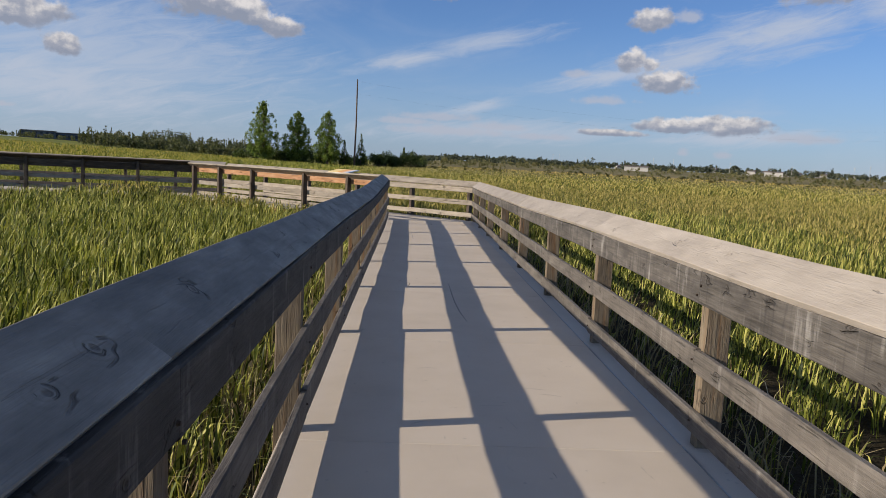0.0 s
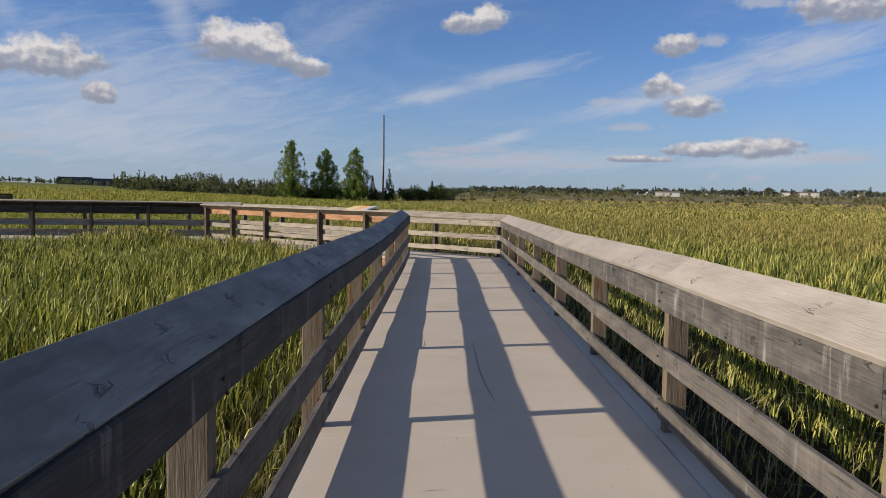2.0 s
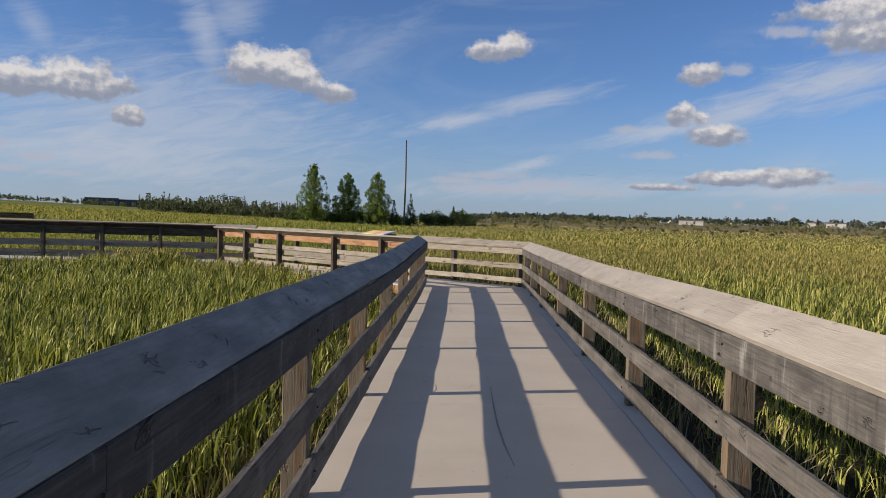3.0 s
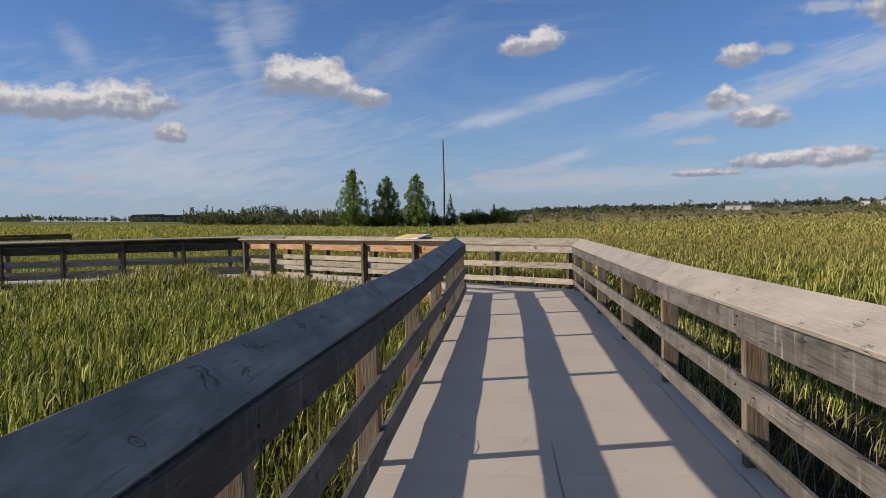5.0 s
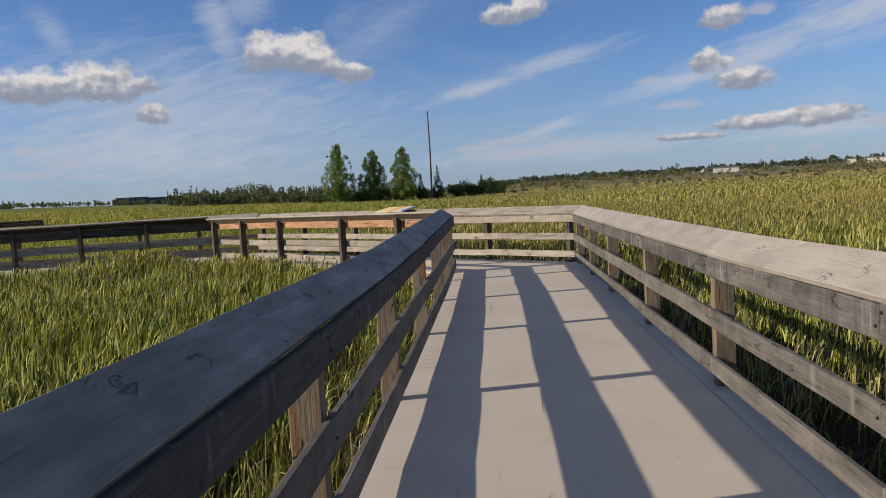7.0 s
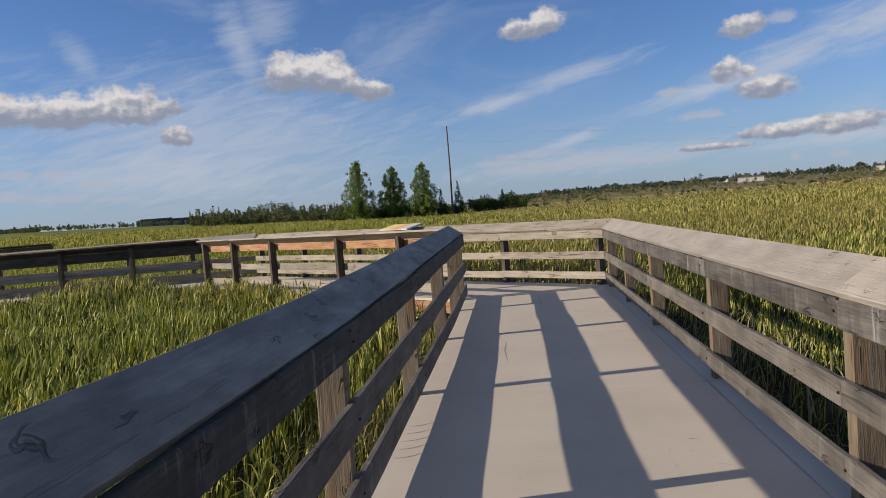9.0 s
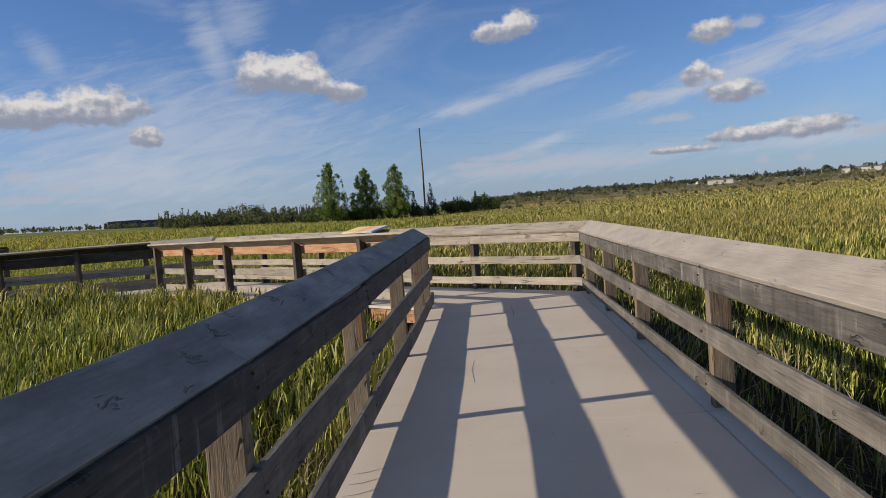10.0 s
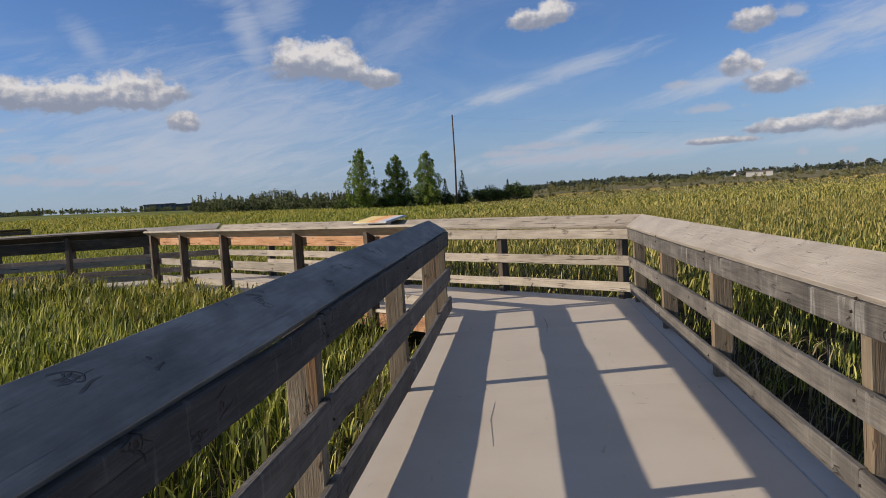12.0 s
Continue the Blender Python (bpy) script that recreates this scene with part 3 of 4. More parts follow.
def deck():
    floor = empty("floor")
    tagged(floor, "pale grey-beige coated deck of the boardwalk", "deck", kind="structure")
    edge = 0.13
    ys = [-7.0 + 2.435 * i for i in range(13)]

    def slab(corners):
        top = [Vector((p[0], p[1], 0.0)) for p in corners]
        low = [Vector((p[0], p[1], -0.04)) for p in corners]
        c = sum(top, Vector()) / len(top)
        n = len(top)
        bm = bmesh.new()
        vt = [bm.verts.new(v - c) for v in top]
        vb = [bm.verts.new(v - c) for v in low]
        bm.faces.new(vt)
        bm.faces.new(list(reversed(vb)))
        for i in range(n):
            bm.faces.new((vt[i], vb[i], vb[(i + 1) % n], vt[(i + 1) % n]))
        bmesh.ops.recalc_face_normals(bm, faces=bm.faces[:])
        bmesh.ops.bevel(bm, geom=[e for e in bm.edges if all(abs(v.co.z) < 1e-6 for v in e.verts)], offset=0.0025, segments=1, affect="EDGES")
        part("deck_panel", bm, DECK, floor, m=Matrix.Translation(c))

    for a, b in zip(ys, ys[1:]):
        a, b = min(a, IN_1.y - 0.1), min(b, IN_1.y)
        g = 0.0012
        slab([(on_line(LEFT_LINE, a).x - edge, a + g), (on_line(RIGHT_LINE, a).x + edge, a + g), (on_line(RIGHT_LINE, b).x + edge, b - g), (on_line(LEFT_LINE, b).x - edge, b - g)])
    # the bend and the two further legs
    na, nb = NORM_A * edge, NORM_B * edge
    i1, o1 = IN_1 - Vector((edge, 0)), OUT_1 + Vector((edge, 0))
    yb = IN_1.y + 0.0012
    slab([(i1.x, yb), (o1.x, yb), o1 + Vector((0, 0.1)), OUT_1 + na, IN_1 + DIR_A * 0.2 - na])
    a0, b0 = IN_1 + DIR_A * 0.2025 - na, OUT_1 + na
    a1, b1 = IN_2 - (na + nb) / 2 * 1.1, OUT_2 + (na + nb) / 2 * 1.1
    for i in range(4):
        s, t = i / 4 + 0.0003, (i + 1) / 4 - 0.0003
        slab([a0 + (a1 - a0) * s, b0 + (b1 - b0) * s, b0 + (b1 - b0) * t, a0 + (a1 - a0) * t])
    a2, b2 = IN_3 - nb, OUT_3 + nb
    for i in range(9):
        s, t = i / 9 + 0.0002, (i + 1) / 9 - 0.0002
        slab([a1 + (a2 - a1) * s, b1 + (b2 - b1) * s, b1 + (b2 - b1) * t, a1 + (a2 - a1) * t])
    # along the sunny side, a thin metal strip added for the panels' pale curled edge
    for p, q in zip(right_pts, right_pts[1:]):
        box("edge_strip", (0, -0.006, 0.0003), ((q - p).length - 0.03, 0.006, 0.003), STEEL, floor, 0.001, Matrix.Translation((p.x - 0.03, p.y, 0)) @ Matrix.Rotation(math.atan2((q - p).y, (q - p).x), 4, "Z"), "thin grey strip for the panels' pale edge")
    # rim joists under the edges
    def rim(p, q, n, mat):
        board("rim_joist", (p.x - n.x * 0.05, p.y - n.y * 0.05, -0.145), (q.x - n.x * 0.05, q.y - n.y * 0.05, -0.145), (0, 0, 1), 0.19, 0.04, mat, floor)
    for line, n in ((LEFT_LINE, Vector((-edge, 0))), (RIGHT_LINE, Vector((edge, 0)))):
        for p, q in zip(line, line[1:]):
            rim(p + n, q + n, n.normalized(), RAIL)
    for y in LEFT_Y[1:]:
        for line, dx in ((LEFT_LINE, 0.35), (RIGHT_LINE, -0.35)):
            x = on_line(line, y).x + dx
            board("pile", (x, y, LEVEL - 0.4), (x, y, -0.05), (1, 0, 0), 0.14, 0.14, OLD_POST, floor, 0.006, 0.001)
    rim(IN_1 - na, IN_2 - na, -NORM_A, CEDAR)
    rim(OUT_1 + na, OUT_2 + na, NORM_A, RAIL)
    rim(IN_2 - nb, IN_3 - nb, -NORM_B, OLD_POST)
    rim(OUT_2 + nb, OUT_3 + nb, NORM_B, RAIL)


deck()


def scuff_marks():
    """Thin dark scratches and skid marks on the coating."""
    def mark(points, wide):
        verts, faces = [], []
        for i, (x, y) in enumerate(points):
            x0, y0 = points[max(0, i - 1)]
            x1, y1 = points[min(len(points) - 1, i + 1)]
            n = Vector((y0 - y1, x1 - x0)).normalized() * wide / 2 * (0.35 if i in (0, len(points) - 1) else 1.0)
            verts += [(x + n.x, y + n.y, 0.0012), (x - n.x, y - n.y, 0.0012)]
            if i:
                faces.append((2 * i - 2, 2 * i - 1, 2 * i + 1, 2 * i))
        ob = solid("scuff_mark", verts, faces, SCUFF, floor)
        ob["label"] = "thin dark scuff on the coating"

    floor = bpy.data.objects["floor"]
    mark([(0.115, 10.7), (0.118, 9.9), (0.125, 9.4), (0.15, 8.88), (0.19, 8.44)], 0.016)
    for i in range(5):
        y = 13.5 + 0.16 * i
        mark([(-0.98, y - 0.02), (-0.9, y), (-0.8, y + 0.07)], 0.009)
    mark([(-0.35, 17.0), (-0.365, 16.6), (-0.33, 16.08)], 0.008)
    mark([(0.09, 20.5), (0.115, 20.0), (0.096, 19.5)], 0.012)
    mark([(-0.40, 10.73), (-0.385, 10.55), (-0.406, 10.4)], 0.012)
    mark([(-0.737, 11.12), (-0.83, 11.16), (-0.93, 11.18)], 0.007)
    mark([(0.009, 12.63), (0.012, 12.4), (0.0, 12.1)], 0.009)
    r = random.Random(21)
    for _ in range(34):
        x, y, a, n = r.uniform(-0.7, 0.95), r.uniform(2.5, 20.5), r.uniform(0, 3.14), r.uniform(0.02, 0.16)
        mark([(x, y), (x + math.cos(a) * n / 2, y + math.sin(a) * n / 2 + 0.01), (x + math.cos(a) * n, y + math.sin(a) * n)], r.uniform(0.003, 0.008))


SCUFF = plain("rubber_scuff", (0.26, 0.235, 0.21), 0.7, 0.3, 40.0)
scuff_marks()


def information_sign():
    """A low sloping panel on the outer railing of the bend."""
    m, k = material("printed_panel")
    p = k.add("ShaderNodeTexCoord").outputs["Object"]
    q = k.vec("ADD", p, k.scaled(k.noise(p, 5.0, 4, 0.6, out="Color"), (0.25, 0.1, 0)))
    x = k.add("ShaderNodeSeparateXYZ", Vector=q).outputs[0]
    c = k.ramp(k.math("ADD", k.math("MULTIPLY", x, 0.8), 0.36), (0.0, (0.75, 0.62, 0.30)), (0.35, (0.78, 0.60, 0.28)), (0.5, (0.75, 0.36, 0.14)), (0.68, (0.72, 0.55, 0.42)), (0.78, (0.45, 0.55, 0.70)), (0.95, (0.55, 0.62, 0.72)))
    finish(k, c, 0.75, specular=0.15)
    s = 5.05
    at = OUT_1 + DIR_A * s
    sign = empty("information_sign", (at.x, at.y, 0))
    n = -NORM_A
    ang = math.degrees(math.atan2(-DIR_A.y, -DIR_A.x))
    tilt = pose(0, 0, 1.135, 0, 0, ang) @ pose(0, 0, 0, 11, 0, 0)
    box("panel", (-0.46, -0.22, 0.0), (0.46, 0.22, 0.012), m, sign, 0.002, tilt, "printed panel in yellow, orange and pale blue")
    box("panel_frame", (-0.475, -0.235, -0.02), (0.475, 0.235, -0.002), STEEL, sign, 0.004, tilt)
    for dx in (-0.28, 0.28):
        c = at + DIR_A * dx - at
        board("bracket", (c.x, c.y, 0.9), (c.x, c.y, 1.115), (n.x, n.y, 0), 0.06, 0.04, STEEL, sign, 0.003, 0.0)
    tagged(sign, "sloping interpretive sign in yellow, orange and blue", "sign")


information_sign()


def far_platform():
    """A second stretch of boardwalk far off over the reeds."""
    a, b = Vector((-30.0, 55.0)), Vector((-45.5, 52.0))
    railing(fill(a, b, 6), 1, fill(a, b, 6), "distant dark timber railing above the reeds", (OLD_POST, OLD_POST, RAIL, OLD_POST), 2)
    d = (b - a).normalized()
    n = Vector((d.y, -d.x))
    if n.y < 0:
        n = -n
    deckpiece = empty("platform", (a.x, a.y, 0))
    board("deck_board", (n.x, n.y, -0.03), (n.x + (b - a).x, n.y + (b - a).y, -0.03), (n.x, n.y, 0), 2.0, 0.05, CAP, deckpiece)
    board("rim_joist", (n.x, n.y, -0.16), (n.x + (b - a).x, n.y + (b - a).y, -0.16), (0, 0, 1), 0.2, 0.08, OLD_POST, deckpiece)
    tagged(deckpiece, "distant weathered timber platform over the marsh", "platform")


far_platform()

# ---------------------------------------------------------------- ground


def rise(x, y):
    """How far the ground lies above the marsh floor: it climbs gently far off, to the west soon, to the north-east later."""
    R = np.hypot(x, y - 14)
    az = np.degrees(np.arctan2(x, y - 14))
    west = 4.0 * np.clip((-az - 8) / 26, 0, 1) * np.clip((R - 60) / 240, 0, 1.5)
    east = np.clip((az + 5) / 8, 0, 1) * (1.9 * np.clip((R - 110) / 190, 0, 1) + 3.2 * np.clip((R - 300) / 350, 0, 1))
    return 0.35 * np.clip((R - 30) / 60, 0, 1) + west + east


def ground():
    n = 90
    us = np.sign(np.linspace(-1, 1, n)) * np.abs(np.linspace(-1, 1, n)) ** 3 * 4000
    X, Y = np.meshgrid(us, us + 14)
    R = np.hypot(X, Y - 14)
    Z = np.where(np.abs(np.arctan2(X, Y - 14)) < 1.2, LEVEL + rise(X, Y), LEVEL + 0.35 * np.clip((R - 30) / 60, 0, 1))
    co = np.stack([X, Y, Z], -1).reshape(-1, 3)
    i = np.arange(n * n).reshape(n, n)
    faces = np.stack([i[:-1, :-1], i[:-1, 1:], i[1:, 1:], i[1:, :-1]], -1).reshape(-1, 4)
    ob = indexed("ground", co, faces, GROUND)
    tagged(ob, "marsh ground with mud, dry thatch and meadow", "ground", kind="structure")


ground()

# ---------------------------------------------------------------- reeds
rng = np.random.default_rng(7)


def hash_field(x, y, s, seed):
    """A smooth field of values from -1 to 1, of about s metres."""
    v = np.zeros_like(x)
    r = np.random.default_rng(seed)
    for _ in range(7):
        a, ph = r.uniform(0, 6.28), r.uniform(0, 6.28)
        f = r.uniform(0.6, 1.9) / s
        v += np.sin((x * np.cos(a) + y * np.sin(a)) * f * 6.28 + ph)
    return v / 3.2


def free_of_deck(x, y, margin):
    """True where a plant may stand: off the three legs of the boardwalk."""
    ok = ~((y < 21.3) & (x > -1.05 - margin) & (x < 1.28 + margin))
    for p, d, n, length in ((IN_1, DIR_A, NORM_A, la + 1.2), (IN_2, DIR_B, NORM_B, 22.0)):
        px, py = x - p.x, y - p.y
        s, t = px * d.x + py * d.y, px * n.x + py * n.y
        ok &= ~((s > -0.6) & (s < length) & (t > -0.1 - margin) & (t < WIDTH + 0.12 + margin))
    return ok


def blades(name, x, y, height, width, mat, segments, lean, label, category="reeds", droop=0.5, foot=None):
    """Flat blades, widest below their middle, that bend over towards pointed tips."""
    n = len(x)
    yaw = rng.uniform(0, 2 * np.pi, n)
    to = np.where(rng.uniform(0, 1, n) < 0.5, rng.normal(0.4, 0.7, n), rng.uniform(0, 6.28, n))    # some lean off the wind
    bend = np.abs(rng.normal(lean, lean * 0.6, n)) * height
    dx, dy = np.cos(to), np.sin(to)
    wx, wy = np.cos(yaw) * width / 2, np.sin(yaw) * width / 2
    rows = []
    for i in range(segments + 1):
        s = i / segments
        off = bend * (0.4 * s + 0.6 * s ** 3)
        z = (LEVEL - 0.05 if foot is None else foot) + height * (s - droop * np.minimum(bend / height, 0.7) * s ** 4)
        taper = max(0.08, min(1.0, 0.55 + 1.5 * s) * (1 - s ** 2.2))
        cx, cy = x + dx * off, y + dy * off
        rows.append(np.stack([cx - wx * taper, cy - wy * taper, z], -1))
        rows.append(np.stack([cx + wx * taper, cy + wy * taper, z], -1))
    co = np.stack(rows, 1).reshape(-1, 3)
    k = 2 * (segments + 1)
    base = np.arange(n)[:, None] * k
    quads = np.concatenate([base + np.array([[2 * i, 2 * i + 1, 2 * i + 3, 2 * i + 2]]) for i in range(segments)], 0)
    ob = indexed(name, co, quads, mat)
    return tagged(ob, label, category, kind="stuff")


def scatter(x0, x1, y0, y1, per, margin=0.12):
    n = int((x1 - x0) * (y1 - y0) * per)
    x, y = rng.uniform(x0, x1, n), rng.uniform(y0, y1, n)
    ok = free_of_deck(x, y, margin)
    return x[ok], y[ok]


def tops(x, y, lo, hi):
    f = 0.5 + 0.3 * hash_field(x, y, 3.0, 3) + 0.2 * hash_field(x, y, 0.9, 5) + 0.3 * hash_field(x, y, 0.6, 13)
    return lo + (hi - lo) * np.clip(f, 0, 1)


def bed(x0, x1, y0, y1, plants, stems, leaves, lo, hi, wide, long, mat, segments, label, edge=None, mound=0.0, whole=True):
    """A stretch of reeds with a closed top: standing blades, and leaves that bend off them near the top. edge: where the deck's
    side lies, over how many metres the reeds grow denser and taller from it, and their density and height beside it."""
    x, y = scatter(x0, x1, y0, y1, plants)
    odds = np.where(y > 1.4 * np.abs(x) - 4.0, 1.0, 0.5)     # thinner where the walk never looks
    odds *= np.where(hash_field(x, y, 1.9, 9) > 0.62, 0.35, 1.0)     # trodden hollows
    odds *= np.clip(0.75 + 0.9 * hash_field(x, y, 0.6, 13), 0.12, 1.0)     # clumps
    if edge is not None:
        far = np.abs(x - edge[0])
        odds *= np.clip(edge[2] + (1 - edge[2]) * far / edge[1], 0, 1)
    keep = rng.uniform(0, 1, len(x)) < odds
    x, y = x[keep], y[keep]
    own = tops(x, y, lo, hi) * rng.uniform(0.94, 1.05, len(x)) + mound * np.exp(-((x + 9.2) ** 2 + (y - 24.0) ** 2) / 2.4)
    if edge is not None:
        own *= np.clip(edge[3] + (1 - edge[3]) * np.abs(x - edge[0]) / (edge[1] * 1.4), 0, 1)
    n = len(x)

    def many(k, spread):
        return np.repeat(x, k) + rng.normal(0, spread, n * k), np.repeat(y, k) + rng.normal(0, spread, n * k), np.repeat(own, k)
    bx, by, h = many(stems, 0.03)
    h = h * rng.uniform(0.82, 0.99, len(h))
    h = h if whole else h * 0.9
    foot = None if whole else LEVEL + h * 0.45
    blades("reed_bed", bx, by, h if whole else h * 0.55, rng.uniform(*wide, len(h)), mat, segments, 0.2 if whole else 0.3, label, foot=foot)
    bx, by, h = many(leaves, 0.08)
    length = rng.uniform(*long, len(h))
    foot = LEVEL + h - length * rng.uniform(0.7, 1.9, len(h))
    blades("reed_leaves", bx, by, length, rng.uniform(*wide, len(h)), mat, max(2, segments - 1), 0.42, label, droop=0.6, foot=foot)


bed(-9.0, -1.0, -1.0, 27.0, 52, 2, 9, 0.76, 1.0, (0.011, 0.026), (0.18, 0.38), REED_L, 4, "dense green marsh reeds with yellowing tips", (-1.15, 1.2, 0.3, 0.6), 0.4)
bed(-32.0, -9.0, 4.0, 32.0, 32, 1, 8, 0.76, 1.0, (0.015, 0.034), (0.14, 0.3), REED_L, 2, "green and yellow reeds on the open marsh", None, 0.4, False)
bed(1.2, 10.5, -1.0, 27.0, 48, 2, 8, 0.92, 1.16, (0.011, 0.026), (0.18, 0.36), REED_L, 4, "green reeds with yellow dry tips", (1.5, 3.2, 0.0, 0.12))
bed(9.0, 42.0, 4.0, 52.0, 29, 1, 8, 0.92, 1.1, (0.016, 0.034), (0.12, 0.24), REED_R, 2, "golden reeds on the open marsh", whole=False)
bed(-36.0, -4.0, 26.0, 62.0, 12, 1, 6, 0.82, 0.96, (0.035, 0.06), (0.10, 0.22), REED_G, 2, "green reeds beyond the boardwalk", whole=False)
bed(-7.0, 9.0, 22.0, 62.0, 22, 1, 7, 0.92, 1.06, (0.02, 0.04), (0.12, 0.24), REED_R, 2, "yellow-green reeds beyond the bend", whole=False)
bed(-26.0, 26.0, -14.0, 4.0, 5, 3, 4, 0.76, 1.1, (0.03, 0.07), (0.3, 0.5), REED_L, 2, "green reeds along the start of the boardwalk")
# far field, thinning into the meadow
d = 52 + 170 * rng.uniform(0, 1, 110000) ** 1.5
a = rng.uniform(radians(-44), radians(42), len(d))
x, y = np.sin(a) * d, np.cos(a) * d
ok = (y > 61) | (np.abs(x) > 38)
x, y, d = x[ok], y[ok], d[ok]
h = tops(x, y, 0.45, 0.7) * rng.uniform(0.7, 1.1, len(x))
west = x < -0.12 * y + rng.normal(0, 6, len(x))
h = np.where(west, h, h * np.clip(1.5 - d / 110, 0.35, 0.85))
for side, mat, label in ((west, REED_G, "distant green field of reeds"), (~west, REED_R, "distant yellow-green field of reeds")):
    foot = LEVEL + np.where(d[side] < 130, 0.35, 0.0) * np.clip(1.4 - d[side] / 120, 0, 1) + rise(x[side], y[side])
    blades("reed_bed", x[side], y[side], h[side], 0.05 + d[side] * 0.0011, mat, 2, 0.3, label, foot=foot)
# dry bent stalks by the edges
for x0, x1, per in ((-2.1, -1.25, 130), (1.7, 3.0, 40)):
    x, y = scatter(x0, x1, -0.5, 21.0, per, 0.06)
    h = rng.uniform(0.4, 0.9, len(x))
    blades("dry_reeds", x, y, h, rng.uniform(0.008, 0.02, len(x)), STALK, 4, 0.4, "dry straw-coloured reed stalks beside the deck", "dry reeds", 0.9)

# ---------------------------------------------------------------- trees, the far edge of the marsh, buildings


def place(az, dist):
    """A place at an azimuth to the right of +y and a distance, seen from the middle of the walk."""
    x, y = math.sin(radians(az)) * dist, 8 + math.cos(radians(az)) * dist
    return Vector((x, y, LEVEL - 0.05 + float(rise(np.float64(x), np.float64(y)))))


def leaf_cloud(centres, radii, per, size, flat=1.0):
    """Small quads, turned at random, thickest near the surface of each clump. Returns points and quads."""
    pts = []
    for c, r in zip(centres, radii):
        n = max(4, int(per * r * r))
        v = rng.normal(0, 1, (n, 3))
        v /= np.linalg.norm(v, axis=1)[:, None]
        p = np.asarray(c) + v * (r * rng.uniform(0.35, 1.05, (n, 1))) * np.array([1, 1, flat])
        pts.append(p)
    p = np.concatenate(pts)
    n = len(p)
    u = rng.normal(0, 1, (n, 3))
    u /= np.linalg.norm(u, axis=1)[:, None]
    w = np.cross(u, rng.normal(0, 1, (n, 3)))
    w /= np.linalg.norm(w, axis=1)[:, None]
    s = (size * rng.uniform(0.6, 1.3, n))[:, None]
    u, w = u * s * 0.5, w * s * 0.36
    co = np.stack([p - u, p + w, p + u, p - w], 1).reshape(-1, 3)
    return co, np.arange(4 * n).reshape(-1, 4)


def limb(bm, a, b, r0, r1, sides=7):
    d = (b - a).normalized()
    x = d.orthogonal().normalized()
    y = d.cross(x)
    rings = []
    for p, r in ((a, r0), ((a + b) / 2 + x * r0 * 0.6, (r0 + r1) / 2), (b, r1)):
        rings.append([bm.verts.new(p + (x * math.cos(t) + y * math.sin(t)) * r) for t in [2 * math.pi * i / sides for i in range(sides)]])
    for q, s in zip(rings, rings[1:]):
        for i in range(sides):
            bm.faces.new((q[i], q[(i + 1) % sides], s[(i + 1) % sides], s[i]))
    bm.faces.new(rings[-1])


def poplar(az, dist, height, width, label):
    at = place(az, dist)
    tree = empty("poplar_tree", at)
    bm = bmesh.new()
    limb(bm, Vector((0, 0, 0)), Vector((0.2, 0.1, height * 0.55)), 0.34, 0.2, 10)
    limb(bm, Vector((0.2, 0.1, height * 0.54)), Vector((0.1, 0, height * 0.95)), 0.2, 0.04, 8)
    r = random.Random(int(az * 10))
    centres, radii = [], []
    n = 190
    for i in range(n):
        s = (i + 0.5) / n
        z = height * (0.10 + 0.88 * s)
        reach = width / 2 * min(1.0, 0.6 + 2.0 * s) * (1 - s) ** 0.46 * r.uniform(0.2, 1.08)
        a = i * 2.4 + r.uniform(-0.4, 0.4)
        tip = Vector((math.cos(a) * reach, math.sin(a) * reach, z + r.uniform(-0.4, 0.5)))
        if i % 3 == 0:
            limb(bm, Vector((0.15 * s, 0.08 * s, max(1.0, z - reach * 0.9))), tip, 0.09 * (1.2 - s), 0.02, 5)
        centres.append(tip)
        radii.append(r.uniform(0.45, 0.9) * (1.15 - 0.6 * s))
    centres.append(Vector((0.1, 0, height - 0.5)))
    radii.append(0.55)
    part("trunk", bm, BARK, tree)
    co, quads = leaf_cloud(centres, radii, 150, 0.34, 1.25)
    crown = indexed("crown", co, quads, LEAF)
    crown.parent = tree
    tagged(tree, label, "tree", "poplars by the pole")
    return tree


poplar(-11.75, 186, 14.5, 9.4, "tall green poplar standing at the marsh edge")
poplar(-9.15, 188, 12.6, 8.2, "slender green poplar with an open crown")
poplar(-6.85, 184, 13.0, 8.0, "full green poplar beside the utility pole")


def spruce(az, dist, height, label):
    at = place(az, dist)
    tree = empty("spruce_tree", at)
    bm = bmesh.new()
    limb(bm, Vector((0, 0, 0)), Vector((0, 0, height)), 0.16, 0.02, 6)
    part("trunk", bm, BARK, tree)
    c, rr = [], []
    for i in range(26):
        s = i / 25
        reach = height * 0.2 * (1 - s) ** 0.9
        for j in range(3):
            a = i * 1.9 + j * 2.1
            c.append((math.cos(a) * reach * 0.75, math.sin(a) * reach * 0.75, height * (0.08 + 0.9 * s)))
            rr.append(max(0.18, reach * 0.55))
    co, quads = leaf_cloud(c, rr, 55, 0.35, 0.6)
    crown = indexed("crown", co, quads, SHRUB)
    crown.parent = tree
    tagged(tree, label, "tree", "spruces by the pole")


spruce(-4.25, 190, 8.4, "dark young spruce behind the pole")
spruce(-5.55, 186, 6.6, "small dark spruce among shrubs")
spruce(-0.9, 196, 5.2, "small dark spruce above the shrubs")


